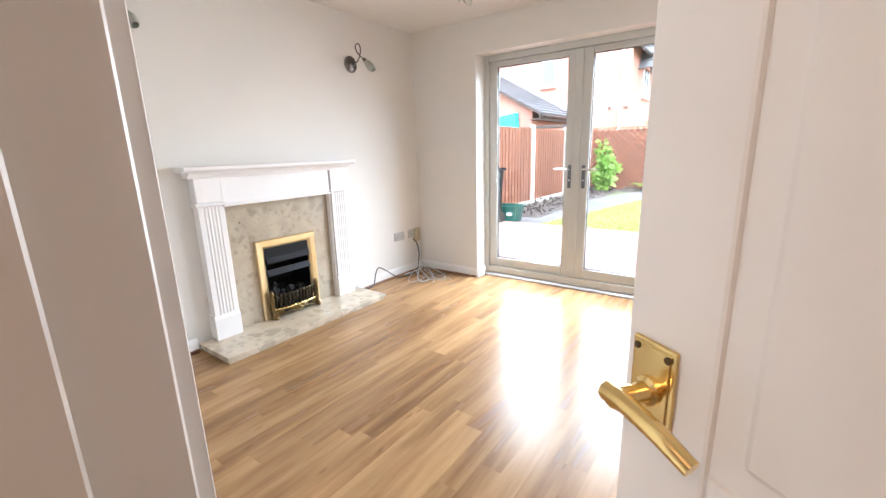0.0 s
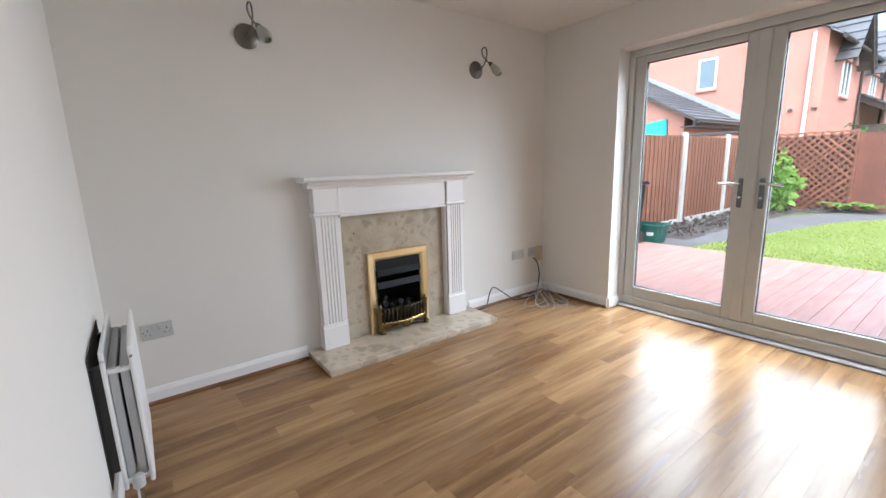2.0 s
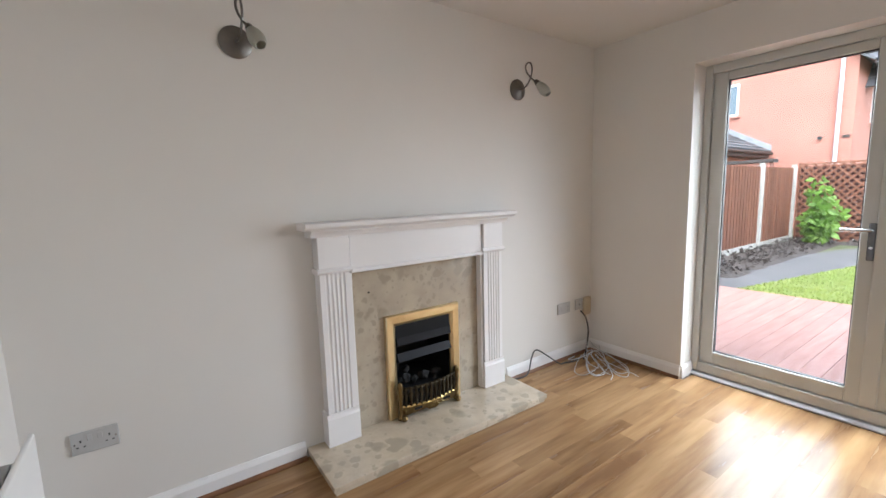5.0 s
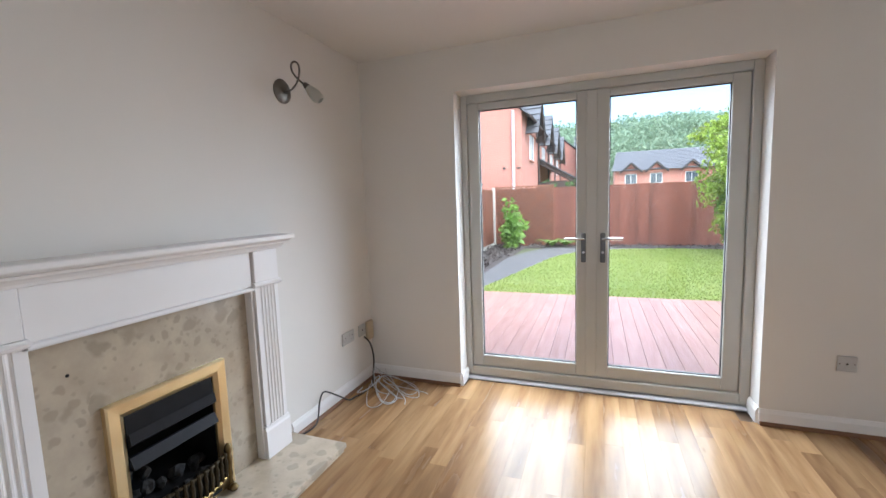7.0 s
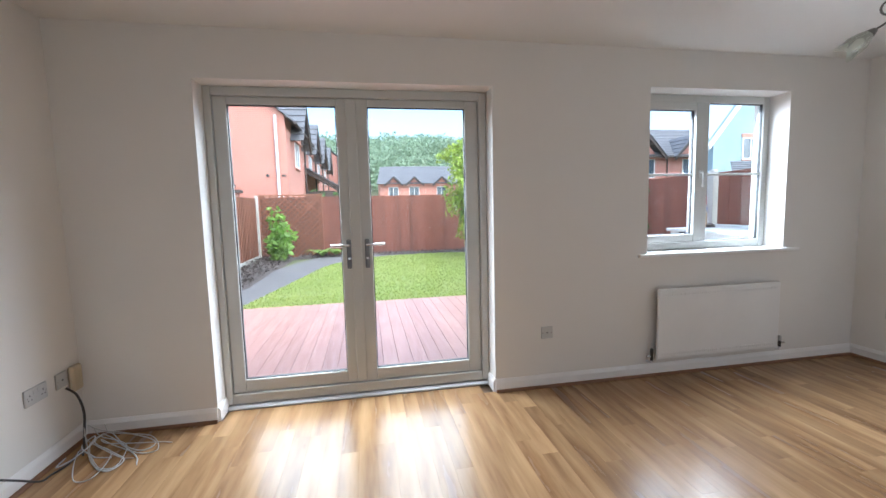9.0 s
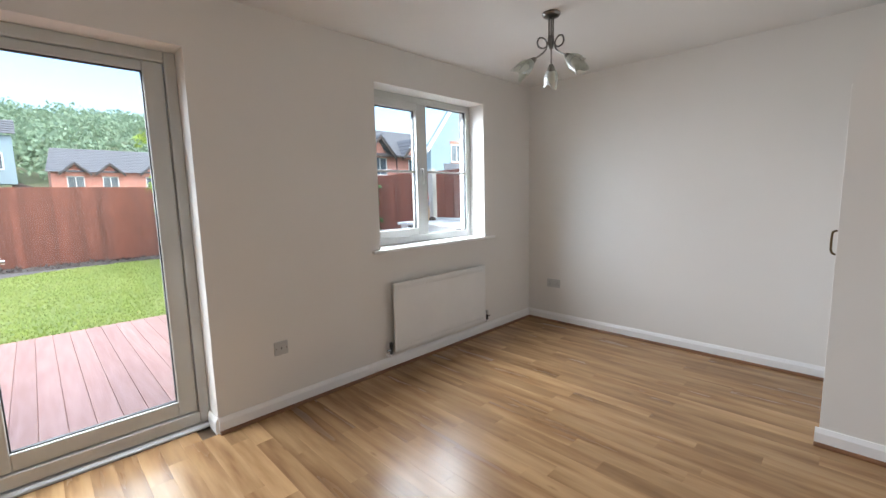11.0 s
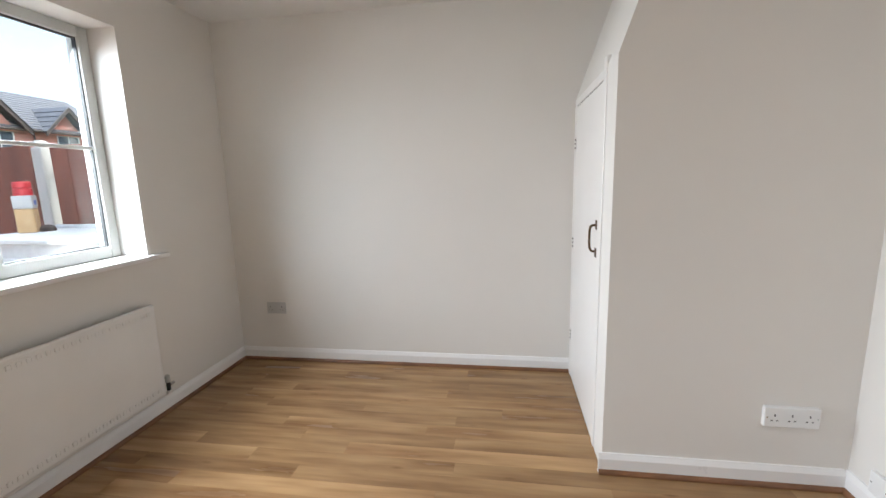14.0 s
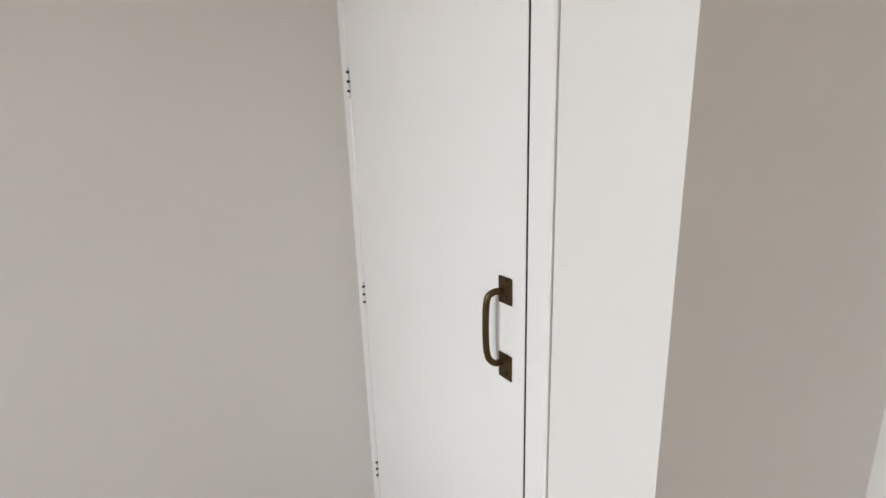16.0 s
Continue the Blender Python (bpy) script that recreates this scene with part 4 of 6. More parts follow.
# ---- pendant ----
pe = thing("ceiling_pendant", pose(1.83, 2.925, HH) @ Matrix.Diagonal((0.93, 0.93, 0.90, 1)), "nickel three-arm pendant with frosted tulip shades", "ceiling light", "pair of ceiling pendants")
part("ceiling_rose", lathe([(0.0, 0.0), (0.058, 0.0), (0.060, -0.008), (0.050, -0.022), (0.018, -0.030), (0.0, -0.031)], 28), M_NICK, pe, "dark nickel ceiling rose", True)
for ang in (30, 150, 263):
    a = radians(ang)
    ux, uy = math.cos(a), math.sin(a)
    P = lambda r, z: (ux * r, uy * r, z)
    part("arm", tube(curve_pts([P(0.016, -0.022), P(0.016, -0.09), P(0.016, -0.15), P(0.024, -0.195), P(0.05, -0.226), P(0.085, -0.222), P(0.098, -0.195), P(0.085, -0.165),
                                P(0.055, -0.163), P(0.032, -0.19), P(0.038, -0.235), P(0.075, -0.27), P(0.118, -0.298)], 5), 0.0055, 8), M_NICK, pe, "looped nickel arm", True)
    d = Vector((ux * 0.62, uy * 0.62, -0.55)).normalized()
    rot = Matrix.Translation(P(0.115, -0.296)) @ d.to_track_quat('Z', 'Y').to_matrix().to_4x4()
    part("lamp_cup", lathe([(0.006, -0.006), (0.014, 0.0), (0.022, 0.02), (0.026, 0.034), (0.008, 0.034)], 16, rot), M_NICK, pe, smooth=True)
    sh = bmesh.new()
    prof_r = [(0.020, 0.026), (0.034, 0.048), (0.046, 0.08), (0.050, 0.105), (0.047, 0.13), (0.044, 0.150)]
    seg = 30
    rings = []
    for ri, (r, z) in enumerate(prof_r):
        ring = []
        for j in range(seg):
            t = 2 * math.pi * j / seg
            lobe = math.cos(3 * t)
            rr = r * (1 + 0.07 * lobe * (ri / 5)) + 0.010 * max(0, lobe) * (ri == 5)
            zz = z + (0.022 * lobe if ri == 5 else 0.006 * lobe if ri == 4 else 0)
            ring.append(sh.verts.new(rot @ Vector((rr * math.cos(t), rr * math.sin(t), zz))))
        rings.append(ring)
    for r0, r1 in zip(rings, rings[1:]):
        for j in range(seg):
            sh.faces.new((r0[j], r0[(j + 1) % seg], r1[(j + 1) % seg], r1[j]))
    bmesh.ops.solidify(sh, geom=sh.faces[:], thickness=0.0025)
    part("shade", sh, M_FROST, pe, "frosted glass tulip shade with petal rim", True)
part("finial", lathe([(0.0, -0.235), (0.012, -0.225), (0.017, -0.21), (0.017, -0.15), (0.010, -0.14), (0.0, -0.139)], 14), M_NICK, pe, smooth=True)
copy_thing(pe, pose(-0.90, 2.44, HH, 0, 0, 67) @ Matrix.Diagonal((1, 1, 0.94, 1)))

# ---- sockets and plates ----
def plate(name, m, w, h, label, cat, outlets=0, switches=True, hole=False, mt=None, depth=0.011):
    t = thing(name, m, label, cat)
    part("faceplate", bx((-w / 2, -depth, -h / 2), (w / 2, 0.0, h / 2), 0.004, 2), mt or M_PLAST, t)
    for k in range(outlets):
        cx = (k - (outlets - 1) / 2) * (w - 0.012) / outlets
        if switches:
            part("switch", bx((cx - 0.008 + (0.018 if k == 0 else -0.018) * (outlets == 2), -depth - 0.003, 0.006), (cx + 0.008 + (0.018 if k == 0 else -0.018) * (outlets == 2), -depth + 0.001, 0.030), 0.0015), M_PLAST, t)
            cx += (-0.010 if k == 0 else 0.010) * (outlets == 2)
        for a, b in (((cx - 0.0025, 0.004), (cx + 0.0025, 0.014)), ((cx - 0.014, -0.016), (cx - 0.007, -0.0115)), ((cx + 0.007, -0.016), (cx + 0.014, -0.0115))):
            part("pin_slot", bx((a[0], -depth - 0.0006, a[1]), (b[0], -depth + 0.001, b[1])), M_DARKP, t)
    for sx in ((-w / 2 + 0.011, w / 2 - 0.011) if outlets != 1 else (-w / 2 + 0.011,)):
        part("screw", lathe([(0, 0), (0.0035, 0), (0.003, 0.001), (0, 0.0012)], 8, pose(sx, -depth, 0, 90)), M_CHROME, t)
    if hole:
        part("coax_hole", lathe([(0.0, 0), (0.005, 0), (0.004, 0.004), (0.0, 0.0042)], 12, pose(0, -depth, 0, 90)), M_DARKP, t)
    return t
plate("double_socket", pose(XW, 0.842, 0.410, 0, 0, 90), 0.146, 0.086, "white plastic double socket on the chimney wall", "socket", 2)
plate("double_socket", pose(XW, 3.660, 0.410, 0, 0, 90), 0.146, 0.086, "white plastic double socket near the room corner", "socket", 2)
plate("aerial_socket", pose(XW, 3.842, 0.410, 0, 0, 90), 0.086, 0.086, "white square aerial socket above loose cables", "aerial socket", 0, False, True)
bxo = thing("junction_box", pose(XW, 3.935, 0.385, 0, 0, 90), "yellowed oval telephone box fixed to the wall", "junction box")
part("cover", bx((-0.042, -0.032, -0.075), (0.042, 0.0, 0.075), 0.014, 4), M_BEIGE, bxo, smooth=True)
plate("aerial_socket", pose(0.497, YN, 0.400), 0.086, 0.086, "white square aerial socket beside the patio doors", "aerial socket", 0, False, True)
plate("double_socket", pose(XE, 3.70, 0.400, 0, 0, -90), 0.146, 0.086, "white plastic double socket on the end wall", "socket", 2)
plate("triple_socket", pose(XB, 0.876, 0.316, 0, 0, -90), 0.205, 0.086, "white plastic triple socket on the understairs wall", "socket", 3, False, False, M_PLASTW, 0.022)
plate("single_socket", pose(2.065, YS, 0.135, 0, 0, 180), 0.086, 0.086, "white blank single plate low on the wall", "socket", 0, False, False, M_PLASTW, 0.018)

# ---- radiators ----
def panel_bm(w, z0, z1, y0, y1, flutes=True):
    bm = bx((0, y0, z0), (w, y1, z1), 0.012, 3)
    return bm
def valve(parent, x, y, z, cap, head):
    v = part("valve", tube([(x, y, z - 0.03), (x, y, z + 0.02)], 0.011, 10), M_DARKP, parent, "dark radiator valve", True)
    part("valve_cap", lathe([(0.011, 0.018), (0.014, 0.024), (0.013, 0.055), (0.006, 0.062)], 12, pose(x, y, z)), head, v, smooth=True)
    part("valve_tail", tube([(x, y, z), (x + (0.04 if cap else -0.04), y, z)], 0.008, 8), M_CHROME, v, smooth=True)
    part("pipe", tube(curve_pts([(x, y, z - 0.025), (x, y + 0.004, z - 0.045), (x, y + 0.02, z - 0.052), (x, 0.002, z - 0.052)], 4), 0.0075, 8), M_TRIM, parent, "white painted copper pipe", True)
r1 = thing("radiator", pose(1.335, YN, 0), "white single panel radiator under the window", "radiator")
RW = 1.065
part("panel", panel_bm(RW, 0.142, 0.672, -0.074, -0.050), M_RADI, r1)
press = bmesh.new()
for k in range(28):
    x = 0.05 + k * (RW - 0.1) / 27
    for z0 in (0.172, 0.618):
        bx((x - 0.010, -0.0765, z0), (x + 0.010, -0.073, z0 + 0.022), 0.003, 1, press)
tagged(part("pressing", press, M_RADI, r1, "row of pressed ribs"), kind="stuff")
part("seam", bx((0.012, -0.0755, 0.648), (RW - 0.012, -0.0735, 0.652), 0.0005), M_RADI, r1)
conv = bmesh.new()
for k in range(44):
    x = 0.03 + k * (RW - 0.06) / 43
    bx((x, -0.050, 0.18), (x + 0.0015, -0.022, 0.63), 0, 1, conv)
tagged(part("convector", conv, M_FIN, r1), kind="stuff")
for x in (0.2, RW - 0.2):
    part("bracket", bx((x, -0.048, 0.2), (x + 0.02, 0.0, 0.62), 0.001), M_RADI, r1)
valve(r1, -0.032, -0.055, 0.168, False, M_DARKP)
valve(r1, RW + 0.034, -0.055, 0.178, True, M_PLAST)

r2 = thing("radiator", pose(-2.02, YS, 0), "white double panel radiator without its side covers", "radiator")
RL = 0.52
part("back_panel", bx((0, 0.034, 0.135), (RL, 0.048, 0.665), 0.005, 2), M_RADI, r2)
part("front_panel", bx((0, 0.112, 0.135), (RL, 0.127, 0.665), 0.006, 2), M_RADI, r2)
for y0 in (0.049, 0.083):
    tagged(part("convector", bx((0.02, y0, 0.17), (RL - 0.012, y0 + 0.026, 0.60), 0.003), M_FIN, r2, "grey folded convector"), kind="stuff")
for z in (0.16, 0.585):
    part("connector", tube([(RL - 0.02, 0.047, z), (RL - 0.02, 0.113, z)], 0.012, 10), M_RADI, r2, smooth=True)
    part("connector", tube([(0.02, 0.047, z), (0.02, 0.113, z)], 0.012, 10), M_RADI, r2, smooth=True)
for y in (0.041, 0.1195):
    part("end_plug", lathe([(0, 0), (0.006, 0), (0.005, 0.004), (0, 0.004)], 10, pose(RL, y, 0.63, 0, 90)), M_CHROME, r2)
part("wall_bracket", bx((RL - 0.06, 0.001, 0.2), (RL - 0.03, 0.034, 0.60), 0.001), M_DARKP, r2, "dark steel wall bracket")
part("wall_bracket", bx((0.06, 0.001, 0.2), (0.09, 0.034, 0.60), 0.001), M_DARKP, r2, "dark steel wall bracket")
# Added dark sheet: shade behind the panels, put in as colour.
part("wall_liner", bx((0.0, 0.0005, 0.15), (RL - 0.01, 0.003, 0.64)), M_SHAD, r2, "thin dark sheet giving the shade behind the radiator")
tv = part("valve", tube([(RL + 0.035, 0.08, 0.10), (RL + 0.035, 0.08, 0.16)], 0.011, 10), M_CHROME, r2, "chrome valve", True)
part("valve_head", lathe([(0.012, 0.0), (0.019, 0.004), (0.020, 0.03), (0.017, 0.048), (0.006, 0.052)], 16, pose(RL + 0.035, 0.08, 0.155)), M_PLAST, tv, "white valve head", True)
part("valve_tail", tube([(RL + 0.035, 0.08, 0.14), (RL - 0.01, 0.08, 0.14)], 0.009, 10), M_CHROME, tv, smooth=True)
part("pipe", tube([(RL + 0.035, 0.08, 0.10), (RL + 0.035, 0.08, -0.002)], 0.0075, 8), M_TRIM, r2, "white painted copper pipe", True)

# ---- loose cables by the corner ----
def cable(name, ctrl, r, mt, label):
    t = thing(name, pose(*ctrl[0]), label, "cable")
    o = Vector(ctrl[0])
    part("flex", tube([p - o for p in curve_pts(ctrl, 9)], r, 7), mt, t, smooth=True)
    return t
cable("black_cable", [(XW + 0.012, 3.86, 0.355), (XW + 0.045, 3.885, 0.30), (XW + 0.07, 3.885, 0.20), (XW + 0.075, 3.865, 0.10), (XW + 0.085, 3.83, 0.02), (XW + 0.12, 3.76, 0.008)], 0.0062, M_DARKP, "black aerial lead hanging from the aerial socket")
cable("mains_cable", [(XW + 0.04, 3.085, 0.008), (XW + 0.055, 3.17, 0.012), (XW + 0.045, 3.225, 0.03), (XW + 0.035, 3.27, 0.13), (XW + 0.035, 3.32, 0.165), (XW + 0.05, 3.42, 0.10), (XW + 0.07, 3.53, 0.018), (XW + 0.075, 3.60, 0.007), (XW + 0.10, 3.68, 0.008), (XW + 0.09, 3.78, 0.012)], 0.0052, M_DARKP, "black gas-fire flex arched along the skirting")
cable("white_cable", [(XW + 0.07, 3.87, 0.12), (XW + 0.12, 3.80, 0.03), (XW + 0.22, 3.66, 0.006), (XW + 0.34, 3.57, 0.006), (XW + 0.37, 3.66, 0.006), (XW + 0.26, 3.76, 0.008), (XW + 0.16, 3.80, 0.05), (XW + 0.18, 3.86, 0.06), (XW + 0.30, 3.80, 0.012), (XW + 0.42, 3.68, 0.006), (XW + 0.46, 3.60, 0.006)], 0.0030, M_PLAST, "loose white flex coiled on the floor")
cable("white_cable", [(XW + 0.06, 3.92, 0.10), (XW + 0.14, 3.90, 0.07), (XW + 0.27, 3.88, 0.05), (XW + 0.40, 3.86, 0.012), (XW + 0.46, 3.80, 0.006), (XW + 0.42, 3.74, 0.006), (XW + 0.31, 3.79, 0.02), (XW + 0.20, 3.87, 0.065), (XW + 0.12, 3.85, 0.04), (XW + 0.17, 3.74, 0.007), (XW + 0.29, 3.70, 0.006)], 0.0028, M_PLAST, "second loose white flex looped over the first")
cable("grey_cable", [(XW + 0.05, 3.74, 0.012), (XW + 0.07, 3.64, 0.02), (XW + 0.13, 3.66, 0.04), (XW + 0.16, 3.78, 0.06), (XW + 0.11, 3.88, 0.05), (XW + 0.08, 3.82, 0.02), (XW + 0.2, 3.72, 0.007)], 0.0036, M_GUT, "grey lead tangled with the white flex")

for k, (ax, ay, bx_, by_) in enumerate(((0.10, 3.90, 0.36, 3.62), (0.14, 3.93, 0.50, 3.74), (0.09, 3.83, 0.30, 3.54))):
    mx_, my_ = (ax + bx_) / 2, (ay + by_) / 2
    cable("white_cable", [(XW + ax, ay, 0.09), (XW + ax + 0.05, ay - 0.03, 0.05), (XW + mx_ + 0.07, my_ + 0.06, 0.010), (XW + bx_, by_, 0.0065), (XW + bx_ - 0.07, by_ - 0.03, 0.0065),
                          (XW + mx_ - 0.05, my_ - 0.04, 0.016), (XW + ax + 0.03, ay - 0.09, 0.045), (XW + ax + 0.09, ay - 0.12, 0.03), (XW + bx_ - 0.02, by_ + 0.07, 0.007), (XW + bx_ + 0.05, by_ + 0.05, 0.0065)],
          0.0024, M_PLAST, "thin white lead tangled in the heap of cables")

# ---- garden ground ----
GZ = -0.20
gm = bmesh.new()
bmesh.ops.create_grid(gm, x_segments=40, y_segments=40, size=700)
for v in gm.verts:
    v.co.z = GZ
shell("ground", gm, M_GROUND)

def edge_curve():
    return curve_pts([(-2.75, 7.84, 0), (-2.45, 9.4, 0), (-2.1, 11.2, 0), (-1.75, 12.7, 0), (-0.9, 14.0, 0), (0.8, 14.55, 0), (2.6, 14.4, 0), (4.2, 13.9, 0)], 6)
lawn_edge = [(p.x, p.y) for p in edge_curve()]
lawn = prism(lawn_edge + [(2.9, 13.6), (2.9, 7.84)], 'z', GZ, -0.165)
shell("ground_lawn", lawn, M_GRASS)
path_edge = [(x - 0.75 - 0.25 * (k / 20), y + 0.25) for k, (x, y) in enumerate(lawn_edge[:26])]
shell("pavement_path", prism([(-3.55, 7.84)] + [(-3.5, 9.0), (-3.3, 10.6), (-3.05, 12.2), (-2.75, 13.6), (-2.2, 14.9)] + [(-0.7, 14.95), (0.5, 15.0)] + [(0.8, 14.55)] + lawn_edge[29:0:-1] + [(-2.75, 7.84)], 'z', GZ, -0.172), M_PAVE)

rng2 = np.random.default_rng(11)
def inside(poly, x, y):
    c = False
    j = len(poly) - 1
    for i in range(len(poly)):
        xi, yi = poly[i]
        xj, yj = poly[j]
        if (yi > y) != (yj > y) and x < (xj - xi) * (y - yi) / (yj - yi) + xi:
            c = not c
        j = i
    return c
lp = lawn_edge + [(2.9, 13.6), (2.9, 7.84)]
spots = []
while len(spots) < 26000:
    x, y = rng2.uniform(-2.8, 2.9), rng2.uniform(7.84, 14.6)
    if inside(lp, x, y):
        spots.append((x, y, -0.17))
grass = leaf_cloud("grass", np.array(spots), 0.04, M_GRASS, 3, flat=-2.2)
tagged(grass, "short bright green mown lawn grass blades", "grass", kind="stuff")

def soil_bed(name, poly_x0, x1, y0, y1, seed):
    bm = bmesh.new()
    nx, ny = max(4, int((x1 - poly_x0) / 0.12)), max(4, int((y1 - y0) / 0.12))
    g = [[bm.verts.new((poly_x0 + (x1 - poly_x0) * i / nx, y0 + (y1 - y0) * j / ny,
          GZ + (0.005 if i in (0, nx) or j in (0, ny) else 0.05 + 0.05 * noise.noise(Vector((i * 0.9, j * 0.9, seed))) + 0.025 * random.random()))) for j in range(ny + 1)] for i in range(nx + 1)]
    for i in range(nx):
        for j in range(ny):
            bm.faces.new((g[i][j], g[i + 1][j], g[i + 1][j + 1], g[i][j + 1]))
    return shell(name, bm, M_SOIL)
soil_bed("ground_bed_west", -4.05, -3.0, 8.6, 15.3, 1)
soil_bed("ground_bed_back", -3.0, 2.98, 14.75, 15.4, 2)
soil_bed("ground_bed_east", 2.6, 2.98, 8.0, 14.75, 3)
cl = np.column_stack([rng2.uniform(-4.0, -3.1, 1500), rng2.uniform(8.7, 15.2, 1500), rng2.uniform(-0.16, -0.09, 1500)])
cl = np.concatenate([cl, np.column_stack([rng2.uniform(-2.9, 4.7, 900), rng2.uniform(14.8, 15.3, 900), rng2.uniform(-0.16, -0.1, 900)])])
tagged(leaf_cloud("bark_chips", cl, 0.09, M_SOIL, 4, flat=0.0), "dark bark chips and dead leaves on the beds", "bark chips", kind="stuff")

# decking boards
deck = tagged(new("ground_decking"), "red-brown timber decking, damp, outside the patio doors", "decking", kind="structure")
jb = part("joists", bx((-4.0, 4.32, GZ), (2.98, 7.80, -0.165)), M_DECK, deck, "dark joists below the boards")
dmesh = bpy.data.meshes.new("deck_board")
tb = bx((-0.0692, 4.30, -0.164), (0.0692, 7.84, -0.135), 0.003, 1)
tb.to_mesh(dmesh)
tb.free()
dmesh.materials.append(M_DECK)
for k in range(49):
    o = new("deck_board", dmesh)
    o.location = (-3.93 + k * 0.1405, 0, 0)
    o.parent = deck

# ---- fences ----
def board_mesh(name, w, t, z0, z1, mt):
    bm = bx((-w / 2, -t / 2, z0), (w / 2, t / 2, z1), 0.003, 1)
    me = bpy.data.meshes.new(name)
    bm.to_mesh(me)
    bm.free()
    me.materials.append(mt)
    return me
slat_me = board_mesh("fence_slat", 0.062, 0.016, 0.14, 1.94, M_FENCE2)
side_me = board_mesh("fence_board", 0.142, 0.02, 0.03, 1.82, M_FENCE)
plank_me = board_mesh("fence_board", 0.142, 0.02, 0.03, 1.96, M_FENCE)

def fence_panel(x, y, rz, length, me, rails, label, cat="fence panel", step=0.125, gravel=True):
    t = thing("timber_fence", pose(x, y, GZ, 0, 0, rz), label, cat, "garden fence bays")
    n = int(length / step)
    for k in range(n):
        o = new(me.name.split(".")[0], me)
        o.parent = t
        o.location = (0.06 + k * (length - 0.06) / n + 0.03, -0.010 * (k % 2) * gravel, random.uniform(-0.006, 0.006))
        o.rotation_euler = (0, 0, radians(6 if gravel else 0))
    for z in rails:
        part("fence_rail", bx((0.01, 0.012, z), (length - 0.01, 0.05, z + 0.07), 0.003), M_FENCE, t)
    if gravel:
        # Added dark sheet: its colour makes the shaded gaps between slats.
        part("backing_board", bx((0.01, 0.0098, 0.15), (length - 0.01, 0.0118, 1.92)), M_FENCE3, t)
        part("gravel_board", bx((0.0, -0.02, 0.0), (length, 0.03, 0.138), 0.004), M_CONC, t, "pale concrete gravel board")
    return t

def post(x, y, h=2.02, w=0.055):
    t = thing("concrete_post", pose(x, y, GZ), "pale concrete fence post", "fence post", "concrete fence posts")
    bm = bx((-w, -w, 0.0), (w, w, h - 0.05), 0.006, 1)
    part("shaft", bm, M_CONC, t)
    part("cap", bx((0.007 - w, 0.007 - w, h - 0.05), (w - 0.007, w - 0.007, h), 0.018, 2), M_CONC, t)
    return t
for k in range(5):
    y = 3.77 + k * 2.3
    if y > 4.2:
        post(-4.12, y)
    fence_panel(-4.12, y + 0.06, 90, 2.18, slat_me, (0.3, 1.0, 1.7), "orange-brown slatted fence panel between concrete posts", "fence panel", 0.078)
post(-4.12, 15.27)
for k in range(5):
    y = 5.30 + k * 2.28
    post(3.05, y, 1.85, 0.042)
    if k < 4:
        fence_panel(3.05, y + 2.22, -90, 2.16, side_me, (0.3, 0.95, 1.6), "red-brown close-boarded side fence panel", "fence panel", 0.135, False)
fence_panel(3.05, 5.24, -90, 0.92, side_me, (0.3, 0.95, 1.6), "short red-brown close-boarded fence panel by the house", "fence panel", 0.135, False)
dark_me = board_mesh("fence_board", 0.142, 0.02, 0.03, 1.96, M_FENCE3)
fence_panel(-4.12, 15.56, 0, 2.0, dark_me, (0.3, 1.0, 1.7), "dark fence panel behind the lattice trellis", "fence panel", 0.135, False)
for k in range(1, 4):
    x0 = -4.05 + k * 1.83
    fence_panel(x0, 15.5, 0, 1.93, plank_me, (0.3, 1.0, 1.7), "red-brown close-boarded back fence panel", "fence panel", 0.135, False)

# diagonal trellis in front of the corner panel
tr = thing("trellis", pose(-4.07, 15.42, GZ), "red-brown diagonal lattice trellis with arched top", "trellis")
TW, TH = 1.95, 2.06
def lattice(x0, z0, x1, z1, y):
    d = Vector((x1 - x0, 0, z1 - z0))
    nrm = Vector((-d.z, 0, d.x)).normalized() * 0.022
    bm = bmesh.new()
    a, b = Vector((x0, y, z0)), Vector((x1, y, z1))
    vs = [bm.verts.new(p + Vector((0, t, 0))) for t in (0, 0.009) for p in (a - nrm, b - nrm, b + nrm, a + nrm)]
    for f in ((0, 1, 2, 3), (7, 6, 5, 4), (0, 4, 5, 1), (1, 5, 6, 2), (2, 6, 7, 3), (3, 7, 4, 0)):
        bm.faces.new([vs[i] for i in f])
    return bm
stp = 0.18
for s in (1, -1):
    c = -TH
    while c < TW:
        xs0, xs1 = max(0.04, c), min(TW - 0.04, c + TH)
        if xs1 - xs0 > 0.06:
            z0, z1 = xs0 - c, xs1 - c
            if s < 0:
                xs0, xs1 = TW - xs0, TW - xs1
            z0, z1 = max(z0, 0.05), min(z1, TH - 0.06)
            part("lattice_slat", lattice(xs0, z0, xs1, z1, 0.0 if s > 0 else -0.011), M_FENCE2, tr)
        c += stp
for a, b in (((0, -0.02, 0), (0.045, 0.02, TH)), ((TW - 0.045, -0.02, 0), (TW, 0.02, TH)), ((0.045, -0.02, TH - 0.06), (TW - 0.045, 0.02, TH - 0.015)), ((0.045, -0.02, 0.02), (TW - 0.045, 0.02, 0.065))):
    part("trellis_frame", bx(a, b, 0.004), M_FENCE2, tr)

# ---- plants ----
def clump(centre, radii, n, rng):
    d = rng.normal(size=(n, 3))
    d /= np.linalg.norm(d, axis=1)[:, None]
    r = rng.uniform(0.35, 1.0, n) ** 0.6
    return np.array(centre) + d * r[:, None] * np.array(radii)

